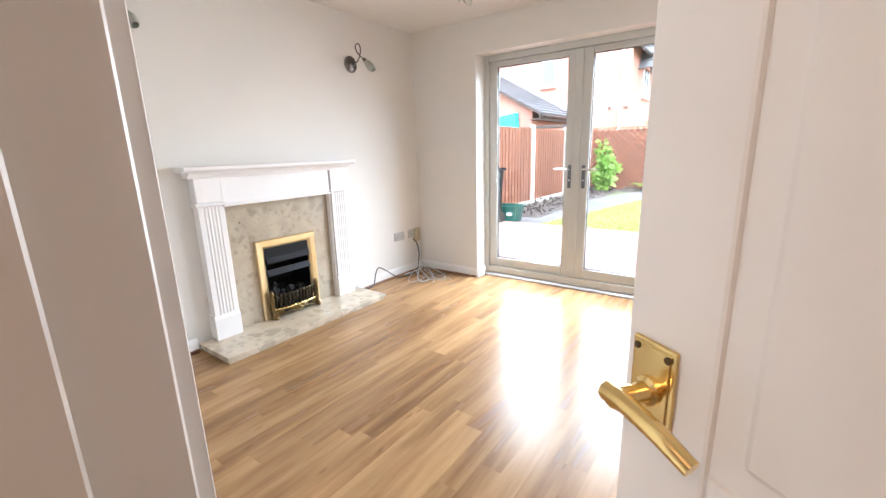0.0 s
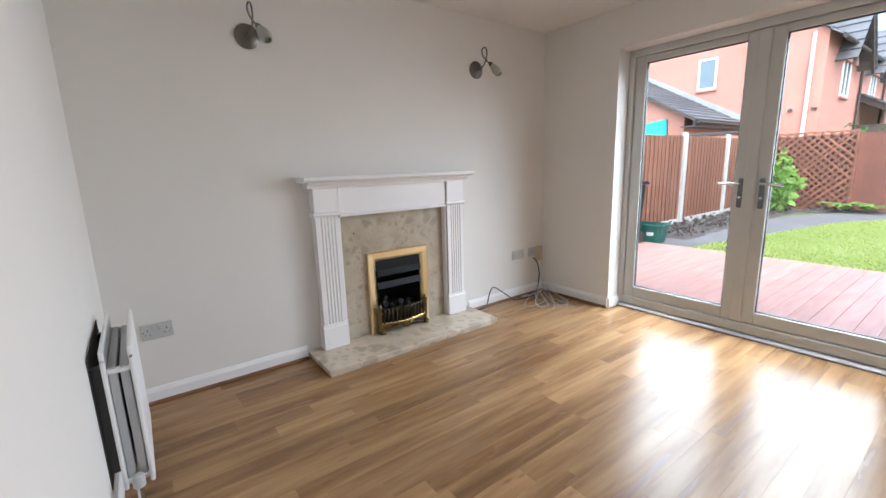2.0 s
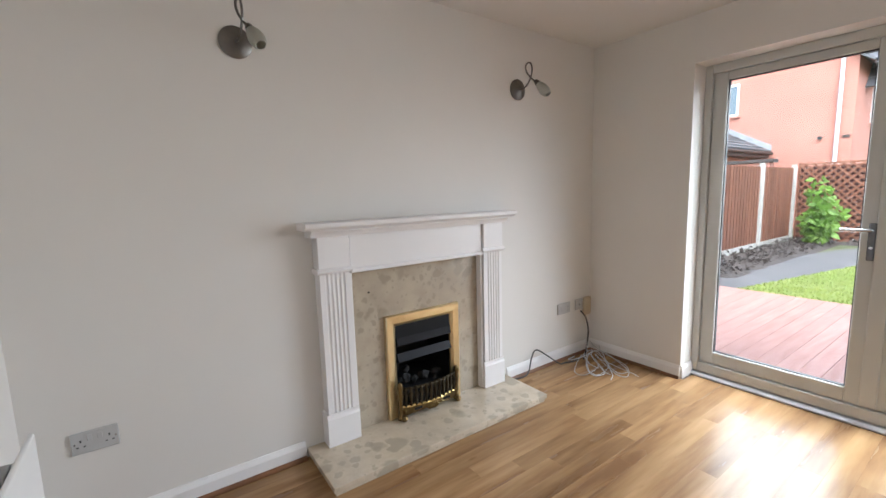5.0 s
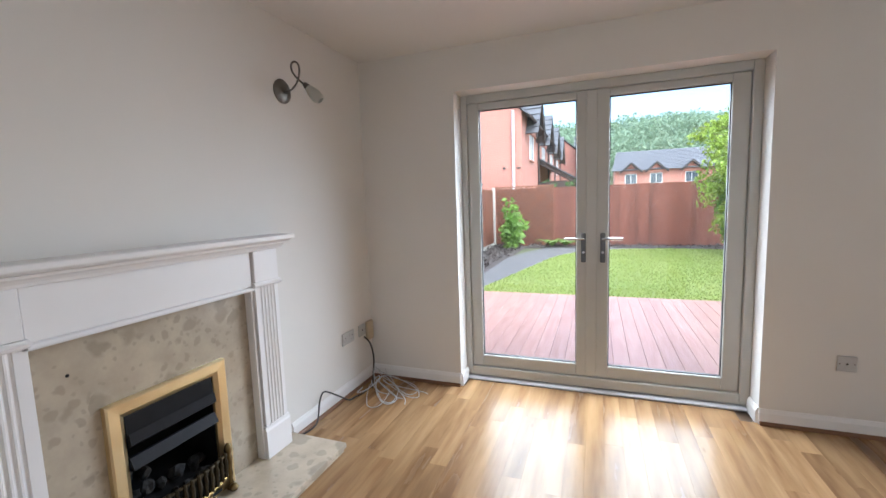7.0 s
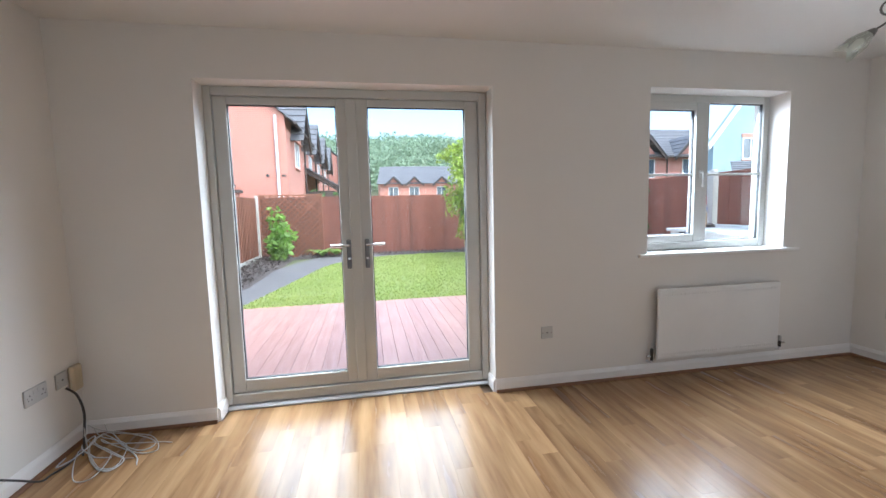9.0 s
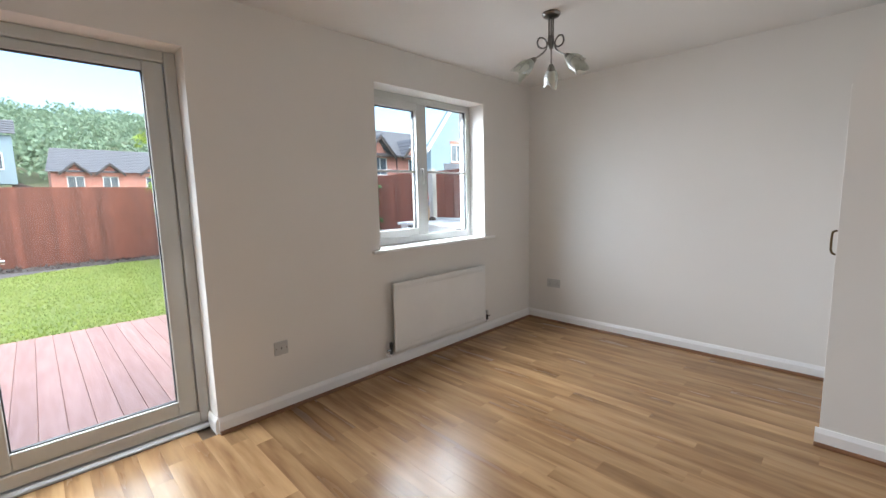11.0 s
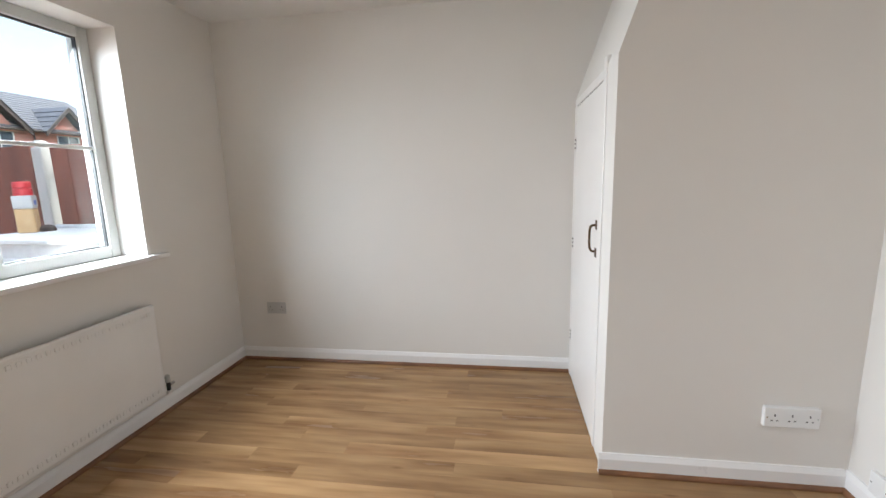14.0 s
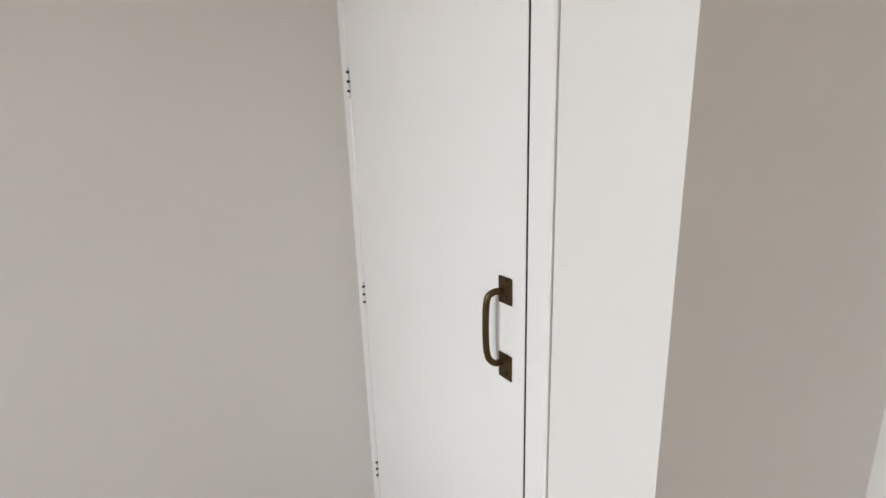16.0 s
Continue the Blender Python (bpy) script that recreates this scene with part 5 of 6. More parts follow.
def plant(name, base, stems, n_leaf, leaf, mt, label, cat, seed, spread, trunk=0.012):
    """stems: tips of stems from the base, each with a cluster of leaves round its upper part."""
    rng = np.random.default_rng(seed)
    t = thing(name, pose(*base), label, cat)
    pts = []
    for tip in stems:
        tip = np.array(tip, float)
        mid = tip * np.array([0.35, 0.35, 0.55])
        line = curve_pts([(0, 0, 0), tuple(mid), tuple(tip)], 5)
        part("stem", tube(line, trunk, 6, taper=trunk * 0.35), M_BARK, t, smooth=True)
        for p in line[3:]:
            pts.append(clump((p.x, p.y, p.z), (spread, spread, spread * 0.7), n_leaf, rng))
    lv = leaf_cloud("foliage", np.concatenate(pts), leaf, mt, seed)
    lv.parent = t
    return t
rr = random.Random(21)
plant("shrub", (-3.25, 14.1, -0.13), [(rr.uniform(-.34, .34), rr.uniform(-.3, .3), rr.uniform(0.35, 0.9)) for _ in range(10)] + [(-0.05, 0, 1.5), (-0.15, 0, 1.2), (.1, 0, 1.1)],
      7, 0.21, M_LEAF1, "bright green large-leaved shrub in the corner bed", "shrub", 31, 0.15)
def fern(x, y, seed, n=16, ln=0.5):
    r = random.Random(seed)
    t = thing("fern", pose(x, y, -0.14), "low bright green fern at the bed edge", "fern")
    for k in range(n):
        a = 2 * math.pi * k / n + r.uniform(-.15, .15)
        l = ln * r.uniform(.7, 1.1)
        bm = bmesh.new()
        prev = None
        for i in range(9):
            s = i / 8
            c = Vector((math.cos(a) * l * s, math.sin(a) * l * s, 0.42 * l * math.sin(s * 2.2)))
            w = 0.075 * math.sin(math.pi * min(1, s * 0.9 + 0.1)) * (1 if i % 2 else 0.6)
            sd = Vector((-math.sin(a), math.cos(a), 0)) * w
            cur = (bm.verts.new(c - sd), bm.verts.new(c + Vector((0, 0, 0.01))), bm.verts.new(c + sd))
            if prev:
                bm.faces.new((prev[0], prev[1], cur[1], cur[0]))
                bm.faces.new((prev[1], prev[2], cur[2], cur[1]))
            prev = cur
        part("frond", bm, M_LEAF1, t)
fern(-2.15, 14.95, 3)
fern(-1.72, 15.02, 4, 14, 0.42)

# small tree hanging over the lawn
tree = thing("tree", pose(2.62, 13.1, GZ), "small tree with drooping yellow-green foliage", "tree")
part("trunk", tube(curve_pts([(0, 0, 0), (0.05, 0.02, 0.8), (-0.05, 0.0, 1.7), (0.0, 0.05, 2.6)], 5), 0.07, 10, taper=0.035), M_BARK, tree, smooth=True)
rngt = np.random.default_rng(8)
tp = []
for k in range(34):
    a = rngt.uniform(0, 2 * math.pi)
    z0 = rngt.uniform(1.0, 2.9)
    ln = rngt.uniform(0.5, 1.25)
    tip = (math.cos(a) * ln, math.sin(a) * ln, z0 + rngt.uniform(0.1, 1.15))
    line = curve_pts([(0, 0, z0), (tip[0] * 0.5, tip[1] * 0.5, z0 + (tip[2] - z0) * 0.8), tip], 4)
    part("limb", tube(line, 0.022, 6, taper=0.006), M_BARK, tree, smooth=True)
    droop = rngt.uniform(0.3, 0.9)
    for s in range(7):
        c = (tip[0] * (0.55 + 0.08 * s), tip[1] * (0.55 + 0.08 * s), tip[2] - droop * (s / 6) ** 1.6 * 0.8)
        tp.append(clump(c, (0.2, 0.2, 0.16), 34, rngt))
crown = leaf_cloud("crown", np.concatenate(tp), 0.095, M_LEAF2, 9, flat=1.2)
crown.parent = tree
plant("climbing_shrub", (2.45, 13.8, -0.14), [(rr.uniform(-.35, .45), rr.uniform(-.2, .2), rr.uniform(0.7, 1.9)) for _ in range(12)], 26, 0.1, M_LEAF1, "dense green shrub below the small tree", "shrub", 33, 0.17)
plant("climbing_shrub", (2.74, 6.55, -0.14), [(rr.uniform(-.22, .2), rr.uniform(-.35, .3), rr.uniform(0.5, 1.6)) for _ in range(11)], 22, 0.1, M_LEAF3, "dark green shrub against the side fence", "shrub", 34, 0.14)

plant("climbing_shrub", (-1.95, 15.75, GZ), [(rr.uniform(-.5, .5), rr.uniform(-.1, .1), rr.uniform(1.95, 2.22)) for _ in range(7)], 8, 0.11, M_LEAF3, "green climber spilling over the back fence top", "climbing plant", 36, 0.10)

# ---- garden things ----
rb = thing("recycling_box", pose(-3.42, 8.05, -0.172, 0, 0, 8), "dark green plastic recycling box on the paving", "recycling box")
box_bm = bmesh.new()
lo_, hi_ = (0.20, 0.14), (0.255, 0.185)
b0 = [box_bm.verts.new((sx * lo_[0], sy * lo_[1], 0)) for sx, sy in ((-1, -1), (1, -1), (1, 1), (-1, 1))]
b1 = [box_bm.verts.new((sx * hi_[0], sy * hi_[1], 0.32)) for sx, sy in ((-1, -1), (1, -1), (1, 1), (-1, 1))]
b2 = [box_bm.verts.new((sx * (hi_[0] - 0.015), sy * (hi_[1] - 0.015), 0.32)) for sx, sy in ((-1, -1), (1, -1), (1, 1), (-1, 1))]
b3 = [box_bm.verts.new((sx * (lo_[0] - 0.01), sy * (lo_[1] - 0.01), 0.03)) for sx, sy in ((-1, -1), (1, -1), (1, 1), (-1, 1))]
box_bm.faces.new(b0[::-1])
box_bm.faces.new(b3)
for u, w in ((b0, b1), (b1, b2), (b2, b3)):
    for j in range(4):
        box_bm.faces.new((u[j], u[(j + 1) % 4], w[(j + 1) % 4], w[j]))
part("tub", box_bm, M_BINGRN, rb)
rim = bmesh.new()
for a, b in (((-0.27, -0.20, 0.30), (0.27, -0.184, 0.335)), ((-0.27, 0.184, 0.30), (0.27, 0.20, 0.335)), ((-0.27, -0.184, 0.30), (-0.254, 0.184, 0.335)), ((0.254, -0.184, 0.30), (0.27, 0.184, 0.335))):
    bx(a, b, 0.004, 1, rim)
part("rim", rim, M_BINGRN, rb)
part("printed_mark", bx((0.0, -0.171, 0.14), (0.11, -0.163, 0.20)), M_PLAST, rb, "pale printed mark")
wb = thing("wheelie_bin", pose(-4.02 + 0.3, 7.55, -0.135, 0, 0, -20), "dark grey wheeled bin beside the fence", "wheeled bin")
part("body", prism([(-0.21, 0.06), (0.21, 0.06), (0.28, 0.98), (-0.27, 0.98)], 'x', -0.26, 0.26), M_DGREY, wb)
part("lid", prism([(-0.31, 0.99), (0.33, 0.99), (0.30, 1.04), (-0.28, 1.07)], 'x', -0.29, 0.29), M_DGREY, wb)
part("handle", tube([(-0.24, 0.36, 1.0), (0.24, 0.36, 1.0)], 0.018, 8), M_DGREY, wb)
for x in (-0.27, 0.27):
    wh = part("wheel", lathe([(0.0, -0.025), (0.10, -0.025), (0.105, 0.0), (0.10, 0.025), (0.0, 0.025)], 18, pose(x, 0.2, 0.105, 0, 90)), M_DARKP, wb, "black rubber wheel")

st = thing("garden_store", pose(2.42, 4.33, -0.135), "cream garden store with white planked top against the fence", "garden store")
for k in range(4):
    part("top_plank", bx((k * 0.142, 0.0, 1.134), (k * 0.142 + 0.138, 0.90, 1.165), 0.006), M_PLANKW, st)
part("back_ledge", bx((0.57, 0.0, 1.10), (0.60, 0.90, 1.19), 0.006), M_PLANKW, st, "raised white back ledge")
part("body", bx((0.03, 0.03, 0.0), (0.565, 0.87, 1.1335), 0.004), M_PLANKW, st)
for k in range(2):
    part("door_panel", bx((0.016, 0.05 + k * 0.41, 0.08), (0.0295, 0.44 + k * 0.41, 1.05), 0.006), M_PLANKW, st)
part("bracket", prism([(0.0, 1.1335), (0.0295, 1.1335), (0.0295, 1.02), (0.018, 1.06)], 'y', 0.66, 0.71), M_DARKP, st, "dark metal bracket")
ct = thing("juice_carton", pose(2.75, 5.12, 1.0305, 0, 0, 38) @ Matrix.Diagonal((0.95, 0.95, 1.2, 1)), "red-topped white and amber carton standing on the garden store", "carton")
part("body", bx((-0.05, -0.05, 0.0), (0.05, 0.05, 0.13), 0.006), M_AMBER, ct, "amber lower half")
part("label_band", bx((-0.052, -0.052, 0.131), (0.052, 0.052, 0.20), 0.005), M_PLAST, ct, "white band")
part("mark", bx((-0.02, -0.0545, 0.15), (0.02, -0.0515, 0.175)), M_BLUE, ct, "small blue mark")
part("cap", lathe([(0.0, 0.275), (0.044, 0.275), (0.048, 0.268), (0.048, 0.246), (0.043, 0.243), (0.043, 0.238), (0.050, 0.234), (0.050, 0.201), (0.0, 0.201)], 20), M_RED, ct, "red ridged screw cap")
part("moss_clump", lathe([(0.0, 0.0), (0.05, 0.0), (0.045, 0.022), (0.02, 0.035), (0.0, 0.036)], 9, pose(0.03, -0.085, 0.0)), M_SOIL, ct, "dark dry debris at its foot")

# ---- neighbouring houses ----
def window_at(parent, x, y, z, w, h, facing, mullions=1, sill=True, glass=None):
    """A house window: facing 's' looks towards -y, 'e' towards +x."""
    def to(a, b):
        if facing == 's':
            return (x + a[0], y - b[1], z + a[2]), (x + b[0], y - a[1], z + b[2])
        return (x + a[1], y + a[0], z + a[2]), (x + b[1], y + b[0], z + b[2])
    def mk(a, b, nm, mt, par, bev=0.004):
        p, q = to(a, b)
        return part(nm, bx([min(i, j) for i, j in zip(p, q)], [max(i, j) for i, j in zip(p, q)], bev), mt, par)
    wn_ = mk((-w / 2, 0.004, -h / 2), (w / 2, 0.02, h / 2), "window", glass or M_DWIN, parent, 0)
    f = 0.07
    for a, b in (((-w / 2 - f, 0.0, -h / 2 - f), (-w / 2, 0.05, h / 2 + f)), ((w / 2, 0.0, -h / 2 - f), (w / 2 + f, 0.05, h / 2 + f)), ((-w / 2, 0.0, h / 2), (w / 2, 0.05, h / 2 + f)), ((-w / 2, 0.0, -h / 2 - f), (w / 2, 0.05, -h / 2))):
        mk(a, b, "window_frame", M_WFRAME, wn_)
    for k in range(mullions):
        cx = -w / 2 + w * (k + 1) / (mullions + 1)
        mk((cx - 0.03, 0.0, -h / 2), (cx + 0.03, 0.045, h / 2), "mullion", M_WFRAME, wn_)
    if sill:
        mk((-w / 2 - 0.12, 0.0, -h / 2 - f - 0.07), (w / 2 + 0.12, 0.09, -h / 2 - f), "window_sill", M_BRICK, wn_)

def roof_slope(parent, ridge0, ridge1, eave0, eave1, courses, joined, name="roof", lap=0.04):
    """Overlapping courses of tiles between a ridge line and an eaves line."""
    r0, r1, e0, e1 = map(Vector, (ridge0, ridge1, eave0, eave1))
    nrm = (r1 - r0).cross(e0 - r0)
    if nrm.z < 0:
        nrm = -nrm
    nrm.normalize()
    whole = bmesh.new() if joined else None
    for k in range(courses):
        a, b = k / courses, (k + 1) / courses
        p = [r0.lerp(e0, a) + nrm * 0.012, r1.lerp(e1, a) + nrm * 0.012, r1.lerp(e1, b) + nrm * (0.012 + lap), r0.lerp(e0, b) + nrm * (0.012 + lap)]
        bm = whole or bmesh.new()
        top = [bm.verts.new(q) for q in p]
        bot = [bm.verts.new(q - nrm * 0.05) for q in p]
        bm.faces.new(top)
        bm.faces.new(bot[::-1])
        for i in range(4):
            bm.faces.new((top[i], bot[i], bot[(i + 1) % 4], top[(i + 1) % 4]))
        if not joined:
            bmesh.ops.recalc_face_normals(bm, faces=bm.faces[:])
            part("tile_course", bm, M_TILE, parent)
    if joined:
        bmesh.ops.recalc_face_normals(whole, faces=whole.faces[:])
        return part(name, whole, M_TILE, parent)

def barge(parent, p0, p1, y0, y1, drop=0.22):
    """A sloping dark board along a gable edge in the x-z plane."""
    part("bargeboard", prism([(p0[0], p0[1] - drop), (p1[0], p1[1] - drop), (p1[0], p1[1]), (p0[0], p0[1])], 'y', y0, y1), M_FASC, parent)

# house row behind the fence on the west side
h1 = thing("terraced_house", pose(0, 0, GZ), "orange brick terraced houses with dark gablets and porch", "house")
HX, HY = -3.75, 19.0
part("wall", prism([(HX - 9.5, 0.0), (HX, 0.0), (HX, 5.3), (HX - 4.75, 9.3), (HX - 9.5, 5.3)], 'y', HY, HY + 18.5), M_BRICK, h1)
roof_slope(h1, (HX - 4.75, HY - 0.2, 9.35), (HX - 4.75, HY + 18.6, 9.35), (HX + 0.35, HY - 0.2, 5.05), (HX + 0.35, HY + 18.6, 5.05), 18, True)
part("gutter", tube([(HX + 0.4, HY - 0.1, 5.0), (HX + 0.4, HY + 18.5, 5.0)], 0.06, 8), M_FASC, h1)
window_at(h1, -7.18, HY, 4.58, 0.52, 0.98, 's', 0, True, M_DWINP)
part("downpipe", tube([(HX - 0.35, HY - 0.07, 0.0), (HX - 0.35, HY - 0.07, 5.3)], 0.055, 8), M_GUT, h1, "pale downpipe", True)
for z in (2.95, 1.5):
    part("waste_pipe", tube([(HX - 0.75, HY - 0.12, z), (HX - 0.75, HY + 0.02, z)], 0.06, 8), M_DARKP, h1)
part("vent", bx((HX - 0.22, HY - 0.04, 2.9), (HX - 0.06, HY + 0.01, 2.98)), M_FASC, h1)
for k, cy in enumerate((21.6, 26.2, 30.6, 35.0)):
    part("gablet_wall", prism([(cy - 1.15, 4.6), (cy + 1.15, 4.6), (cy, 6.1)], 'x', HX - 1.6, HX + 0.12), M_BRICK, h1)
    for s in (-1, 1):
        q = [(cy, 6.32), (cy + s * 1.5, 4.52), (cy + s * 1.5, 4.28), (cy, 6.05)]
        part("gablet_bargeboard", prism(q, 'x', HX + 0.42, HX + 0.5), M_FASC, h1)
        roof_slope(h1, (HX - 2.0, cy, 6.34), (HX + 0.55, cy, 6.34), (HX - 0.1, cy + s * 1.6, 4.46), (HX + 0.55, cy + s * 1.6, 4.46), 6, True, "gablet_roof")
    window_at(h1, HX, cy, 4.25, 0.95, 1.45, 'e', 1)
    part("house_downpipe", tube([(HX + 0.07, cy + 2.2, 0.0), (HX + 0.07, cy + 2.2, 5.0)], 0.05, 6), M_FASC, h1)
part("porch_roof", prism([(HX, 3.75), (HX, 3.5), (HX + 1.75, 2.50), (HX + 1.85, 2.62)], 'y', 24.0, 30.0), M_FASC, h1, "dark lean-to porch roof")
roof_slope(h1, (HX, 23.9, 3.78), (HX, 30.1, 3.78), (HX + 1.95, 23.9, 2.63), (HX + 1.95, 30.1, 2.63), 7, True, "porch_tiles")
part("porch_wall", bx((HX, 24.1, 0.0), (HX + 1.5, 24.2, 2.55)), M_FASC, h1)
for y in (24.15, 27.0, 29.9):
    part("porch_post", bx((HX + 1.55, y - 0.06, 0.0), (HX + 1.67, y + 0.06, 2.55)), M_FASC, h1)

# garage in front of that house
ga = thing("garage", pose(0, 0, GZ), "brick garage with grey tiled pitched roof", "garage")
GX0, GX1, GY0, GY1, GE, GR = -12.97, -6.23, 15.3, 18.9, 2.63, 4.75
GM = (GX0 + GX1) / 2
part("wall", prism([(GX0, 0), (GX1, 0), (GX1, GE + 0.14), (GM, GR - 0.12), (GX0, GE + 0.14)], 'y', GY0, GY1), M_BRICK, ga)
for ex, split in ((GX1 + 0.45, False), (GX0 - 0.45, True)):
    roof_slope(ga, (GM, GY0 - 0.25, GR), (GM, GY1 + 0.08, GR), (ex, GY0 - 0.25, GE), (ex, GY1 + 0.08, GE), 15, split)
barge(ga, (GM, GR + 0.02), (GX1 + 0.45, GE + 0.04), GY0 - 0.3, GY0 - 0.25, 0.10)
part("fascia", bx((GX1 + 0.36, GY0 - 0.25, GE - 0.20), (GX1 + 0.42, GY1, GE + 0.02)), M_FASC, ga)
part("soffit", bx((GX1, GY0 - 0.24, GE - 0.20), (GX1 + 0.36, GY1, GE - 0.16)), M_FASC, ga)
part("gutter", tube([(GX1 + 0.50, GY0 - 0.22, GE - 0.06), (GX1 + 0.50, GY1, GE - 0.06)], 0.05, 8), M_FASC, ga, smooth=True)
part("flashing", prism([(GM, GR + 0.01), (GX1 + 0.45, GE + 0.04), (GX1 + 0.45, GE + 0.24), (GM, GR + 0.21)], 'y', GY1 + 0.082, GY1 + 0.0995), M_LEAD, ga, "grey lead flashing")
part("side_roof", bx((-6.9, 14.66, 2.10), (-4.4, 15.0, 2.19), 0.01), M_FASC, ga, "low dark felt roof")
part("side_wall", bx((-6.8, 14.72, 0.0), (-4.5, 15.0, 2.098)), M_BRICK, ga)

ts = thing("garden_tent", pose(-6.83, 14.6, GZ), "turquoise play tent behind the fence", "play tent")
part("tent_side", prism([(-0.75, 0.0), (0.55, 0.0), (0.40, 2.66), (-0.6, 2.52)], 'y', -0.3, -0.02), M_TEAL, ts)
part("tent_pole", tube([(0.60, -0.05, 0.0), (0.42, -0.05, 2.70)], 0.022, 6), M_DARKP, ts)

# house closing the far end
h2 = thing("brick_house", pose(0, 0, GZ), "orange brick house with white bay window", "house")
part("wall", prism([(-8.4, 0), (-2.3, 0), (-2.3, 5.6), (-5.3, 8.2), (-8.4, 5.6)], 'y', 40.0, 48.0), M_BRICK, h2)
roof_slope(h2, (-5.3, 39.8, 8.3), (-5.3, 48.2, 8.3), (-1.9, 39.8, 5.4), (-1.9, 48.2, 5.4), 12, True)
roof_slope(h2, (-5.3, 39.8, 8.3), (-5.3, 48.2, 8.3), (-8.8, 39.8, 5.4), (-8.8, 48.2, 5.4), 12, True)
part("bay", bx((-2.5, 38.9, 2.9), (-0.9, 40.2, 5.9), 0.02), M_RENDER, h2, "white clad bay")
window_at(h2, -1.7, 38.9, 4.3, 0.5, 0.9, 's', 0, False)
roof_slope(h2, (-2.7, 40.3, 7.0), (-0.7, 40.3, 7.0), (-2.7, 38.6, 5.95), (-0.7, 38.6, 5.95), 6, True, "bay_roof")
part("porch", prism([(-1.2, 0), (1.4, 0), (1.4, 2.0), (-1.2, 3.2)], 'y', 39.5, 41.0), M_FASC, h2)

# far house with two gablets
h3 = thing("brick_house", pose(0, 0, GZ), "distant orange brick house with grey roof and two gablets", "house")
part("wall", bx((1.3, 60.0, 0.0), (13.5, 67.0, 5.2)), M_BRICK, h3)
roof_slope(h3, (1.6, 63.5, 7.7), (13.2, 63.5, 7.7), (0.9, 59.5, 4.95), (13.9, 59.5, 4.95), 14, True)
for cx in (3.2, 6.1, 10.0):
    part("gablet_wall", prism([(cx - 1.0, 4.6), (cx + 1.0, 4.6), (cx, 5.75)], 'y', 59.75, 62.5), M_BRICK, h3)
    for s in (-1, 1):
        part("gablet_bargeboard", prism([(cx, 5.95), (cx + s * 1.3, 4.75), (cx + s * 1.3, 4.55), (cx, 5.72)], 'y', 59.3, 59.42), M_FASC, h3)
        roof_slope(h3, (cx, 59.3, 5.98), (cx, 63.0, 5.98), (cx + s * 1.35, 59.3, 4.74), (cx + s * 1.35, 62.0, 4.74), 4, True, "gablet_roof")
    window_at(h3, cx, 60.0, 3.9, 1.25, 1.15, 's', 1)

# houses seen from the side window
h4 = thing("brick_house", pose(-0.6, 0, GZ) @ Matrix.Diagonal((1, 1, 1.09, 1)), "orange brick house with slate roof and gablets", "house")
part("wall", bx((15.5, 31.0, 0.0), (29.0, 39.0, 4.9)), M_BRICK, h4)
roof_slope(h4, (15.2, 35.0, 7.3), (29.3, 35.0, 7.3), (15.2, 30.5, 4.7), (29.3, 30.5, 4.7), 16, True)
for cx in (17.6, 21.4, 25.3):
    part("gablet_wall", prism([(cx - 1.15, 4.5), (cx + 1.15, 4.5), (cx, 5.85)], 'y', 30.7, 33.5), M_BRICK, h4)
    for s in (-1, 1):
        part("gablet_bargeboard", prism([(cx, 6.15), (cx + s * 1.55, 4.6), (cx + s * 1.55, 4.35), (cx, 5.88)], 'y', 30.2, 30.32), M_FASC, h4)
        roof_slope(h4, (cx, 30.15, 6.18), (cx, 34.0, 6.18), (cx + s * 1.6, 30.15, 4.6), (cx + s * 1.6, 33.0, 4.6), 5, True, "gablet_roof")
    window_at(h4, cx + 0.35, 31.0, 3.85, 1.3, 1.25, 's', 1)
    part("house_downpipe", tube([(cx - 1.75, 30.93, 0.0), (cx - 1.75, 30.93, 4.7)], 0.05, 6), M_FASC, h4)
part("gutter", tube([(15.3, 30.45, 4.62), (29.2, 30.45, 4.62)], 0.07, 8), M_FASC, h4)
h5 = thing("rendered_house", pose(0, 0, GZ), "white rendered house gable with brick surround", "house")
part("wall", prism([(20.6, 0), (30.6, 0), (30.6, 5.0), (25.6, 11.2), (20.6, 5.0)], 'y', 24.0, 24.7), M_RENDER, h5)
part("brick_plinth", bx((20.5, 23.95, 0.0), (30.7, 24.0, 2.4)), M_BRICK, h5)
for s, x1 in ((-1, 20.2), (1, 31.0)):
    part("verge", prism([(25.6, 11.55), (x1, 4.9), (x1, 4.65), (25.6, 11.3)], 'y', 23.85, 24.1), M_WFRAME, h5)
window_at(h5, 23.3, 24.0, 4.75, 1.1, 1.2, 's', 1)
part("lintel", bx((22.6, 23.94, 5.43), (24.0, 24.0, 5.66), 0.01), M_BRICK, h5, "brick lintel course")
h6 = thing("garage", pose(0, 0, GZ), "brick garage with dark hipped roof", "garage")
part("wall", bx((14.2, 16.2, 0.0), (19.0, 19.8, 2.3)), M_BRICK, h6)
part("fascia", bx((13.95, 15.9, 2.24), (19.4, 20.0, 2.4)), M_WFRAME, h6)
roof_slope(h6, (15.9, 18.0, 3.3), (19.4, 18.0, 3.3), (13.9, 15.8, 2.4), (19.4, 15.8, 2.4), 8, True)

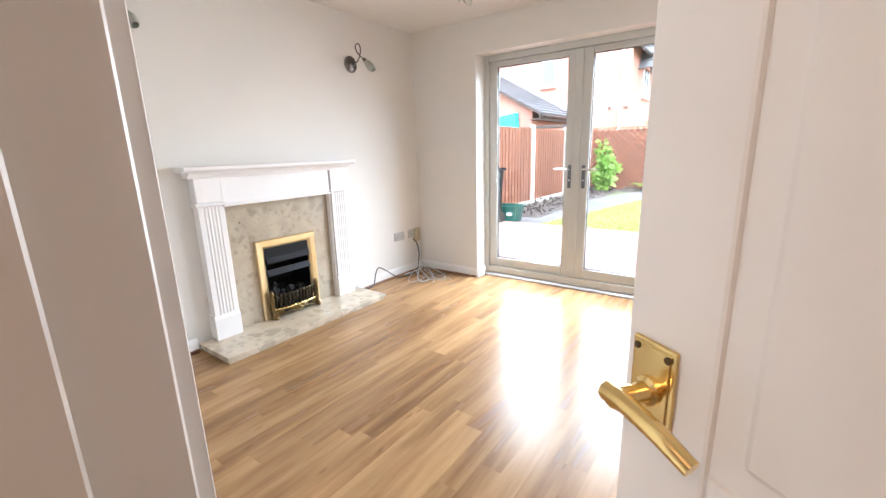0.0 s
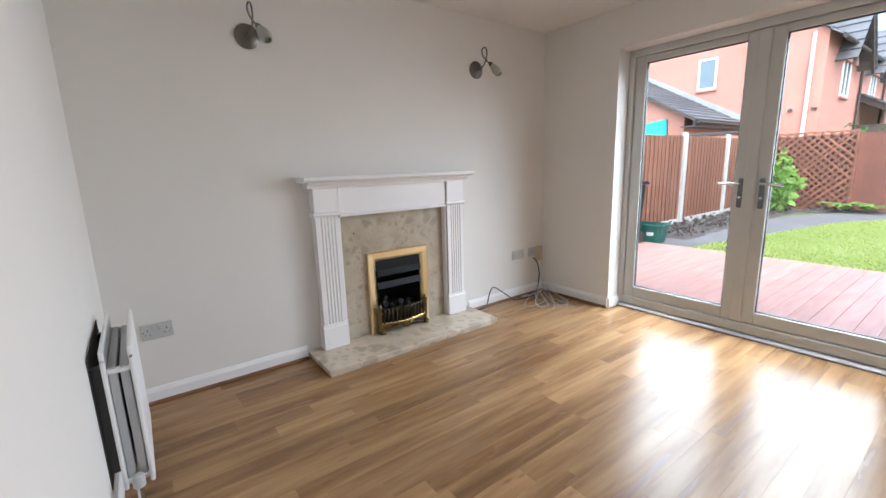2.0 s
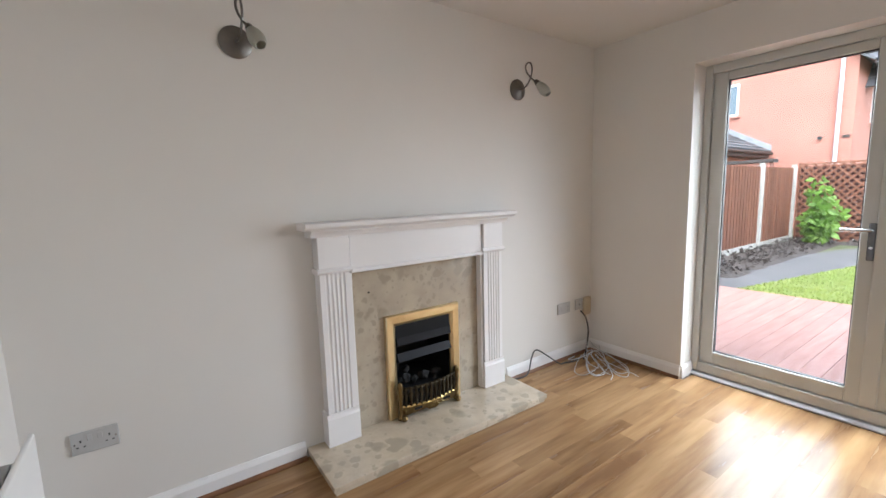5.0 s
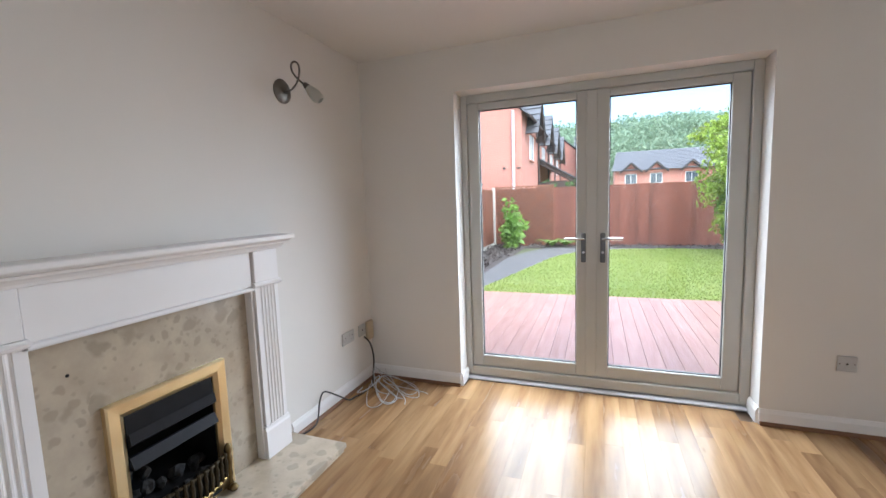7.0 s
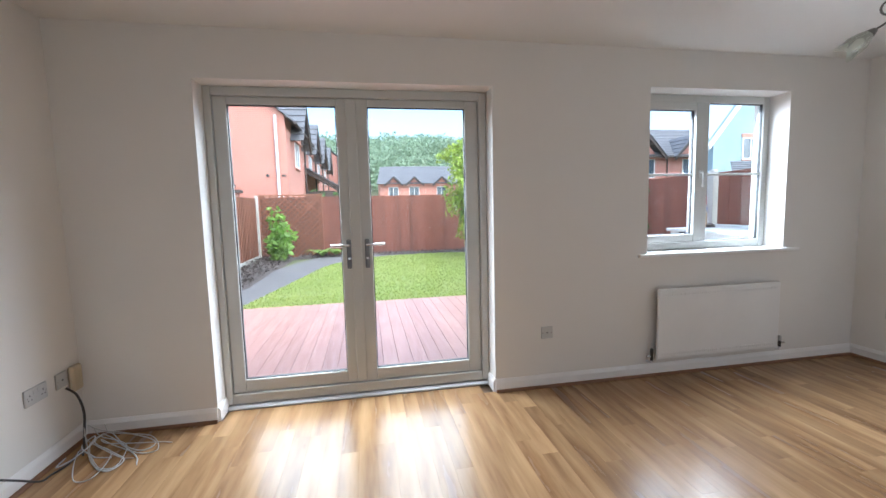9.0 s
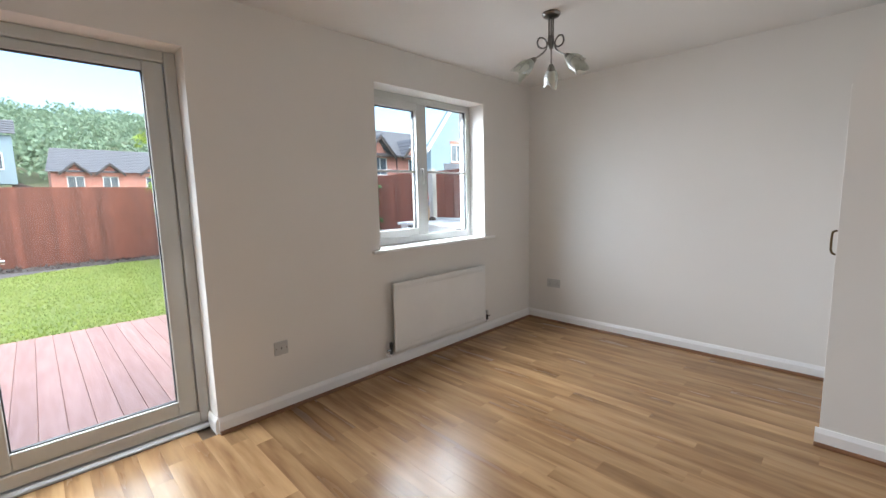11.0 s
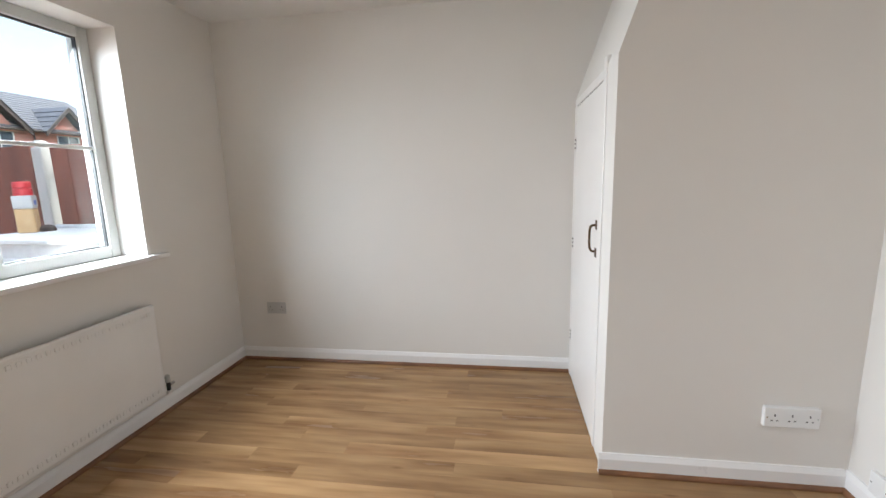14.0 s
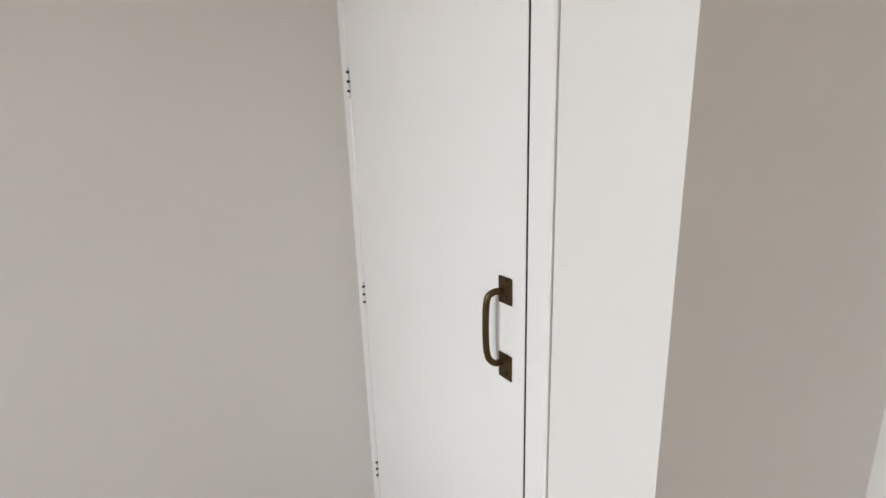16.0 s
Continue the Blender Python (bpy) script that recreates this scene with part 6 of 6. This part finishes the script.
# wooded hill
hill = bmesh.new()
nx, ny = 60, 20
hz = lambda x, y: GZ + max(0.0, (y - 75) / 150) ** 0.9 * (30 + 7 * noise.noise(Vector((x * 0.012, y * 0.01, 0))) + 5 * noise.noise(Vector((x * 0.035, 3.0, 0))) - 0.02 * max(0, x)) if y > 75 else GZ
g = [[hill.verts.new((-160 + 420 * i / nx, 72 + 190 * j / ny, hz(-160 + 420 * i / nx, 72 + 190 * j / ny) - (0.3 if j == 0 else 0))) for j in range(ny + 1)] for i in range(nx + 1)]
for i in range(nx):
    for j in range(ny):
        hill.faces.new((g[i][j], g[i + 1][j], g[i + 1][j + 1], g[i][j + 1]))
shell("ground_hill", hill, M_GROUND)
rw = np.random.default_rng(17)
wp = []
for k in range(1700):
    x, y = rw.uniform(-60, 190), rw.uniform(85, 235)
    r = rw.uniform(2.5, 5.5)
    z = hz(x, y) + r * 0.7
    d = rw.normal(size=(90, 3))
    d[:, 2] = np.abs(d[:, 2])
    d[:, 1] = -np.abs(d[:, 1])
    d /= np.linalg.norm(d, axis=1)[:, None]
    wp.append(np.array((x, y, z)) + d * np.array((r, r, r * 1.1)) * rw.uniform(0.8, 1.05, 90)[:, None])
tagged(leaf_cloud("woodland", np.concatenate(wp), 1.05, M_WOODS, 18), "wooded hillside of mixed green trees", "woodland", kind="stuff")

# ---- floor strips ----
fl = bpy.data.objects["floor"]
rs = random.Random(77)
SW = 0.0945
x = XW + 0.001
while x < XE - 0.001:
    x1 = min(x + SW, XE - 0.001)
    runs = [(YS + 0.001, YN - 0.001)]
    if x1 > XB + 0.1 and x < XE:
        runs = [(YC + 0.001, YN - 0.001)]
    elif x1 > XB:
        runs = [(YC + 0.001, YN - 0.001)] if x >= XB else [(YS + 0.001, YN - 0.001)]
    if x1 > DX0 and x < DX1:
        runs = [(runs[0][0], 4.15)] if (x >= DX0 and x1 <= DX1) else runs
    if x1 > EX0 and x < EX1 and x >= EX0 and x1 <= EX1:
        runs = [(YS - 0.07, runs[0][1])]
    for y0, yend in runs:
        y = y0
        first = True
        while y < yend - 1e-4:
            ln = rs.choice((0.6, 0.8, 1.0, 1.2, 1.4)) * (rs.uniform(0.2, 1) if first else 1)
            y2 = min(y + ln, yend)
            if yend - y2 < 0.12:
                y2 = yend
            cx, cy = (x + x1) / 2, (y + y2) / 2
            hw, hl = (x1 - x) / 2 - 0.0001, (y2 - y) / 2 - 0.0001
            o = link_mesh("floor_strip", bx((-hw, -hl, -0.0095), (hw, hl, 0.0), 0.00025), M_FLOOR)
            o.location = (cx, cy, 0)
            o.parent = fl
            y = y2
            first = False
    x = x1
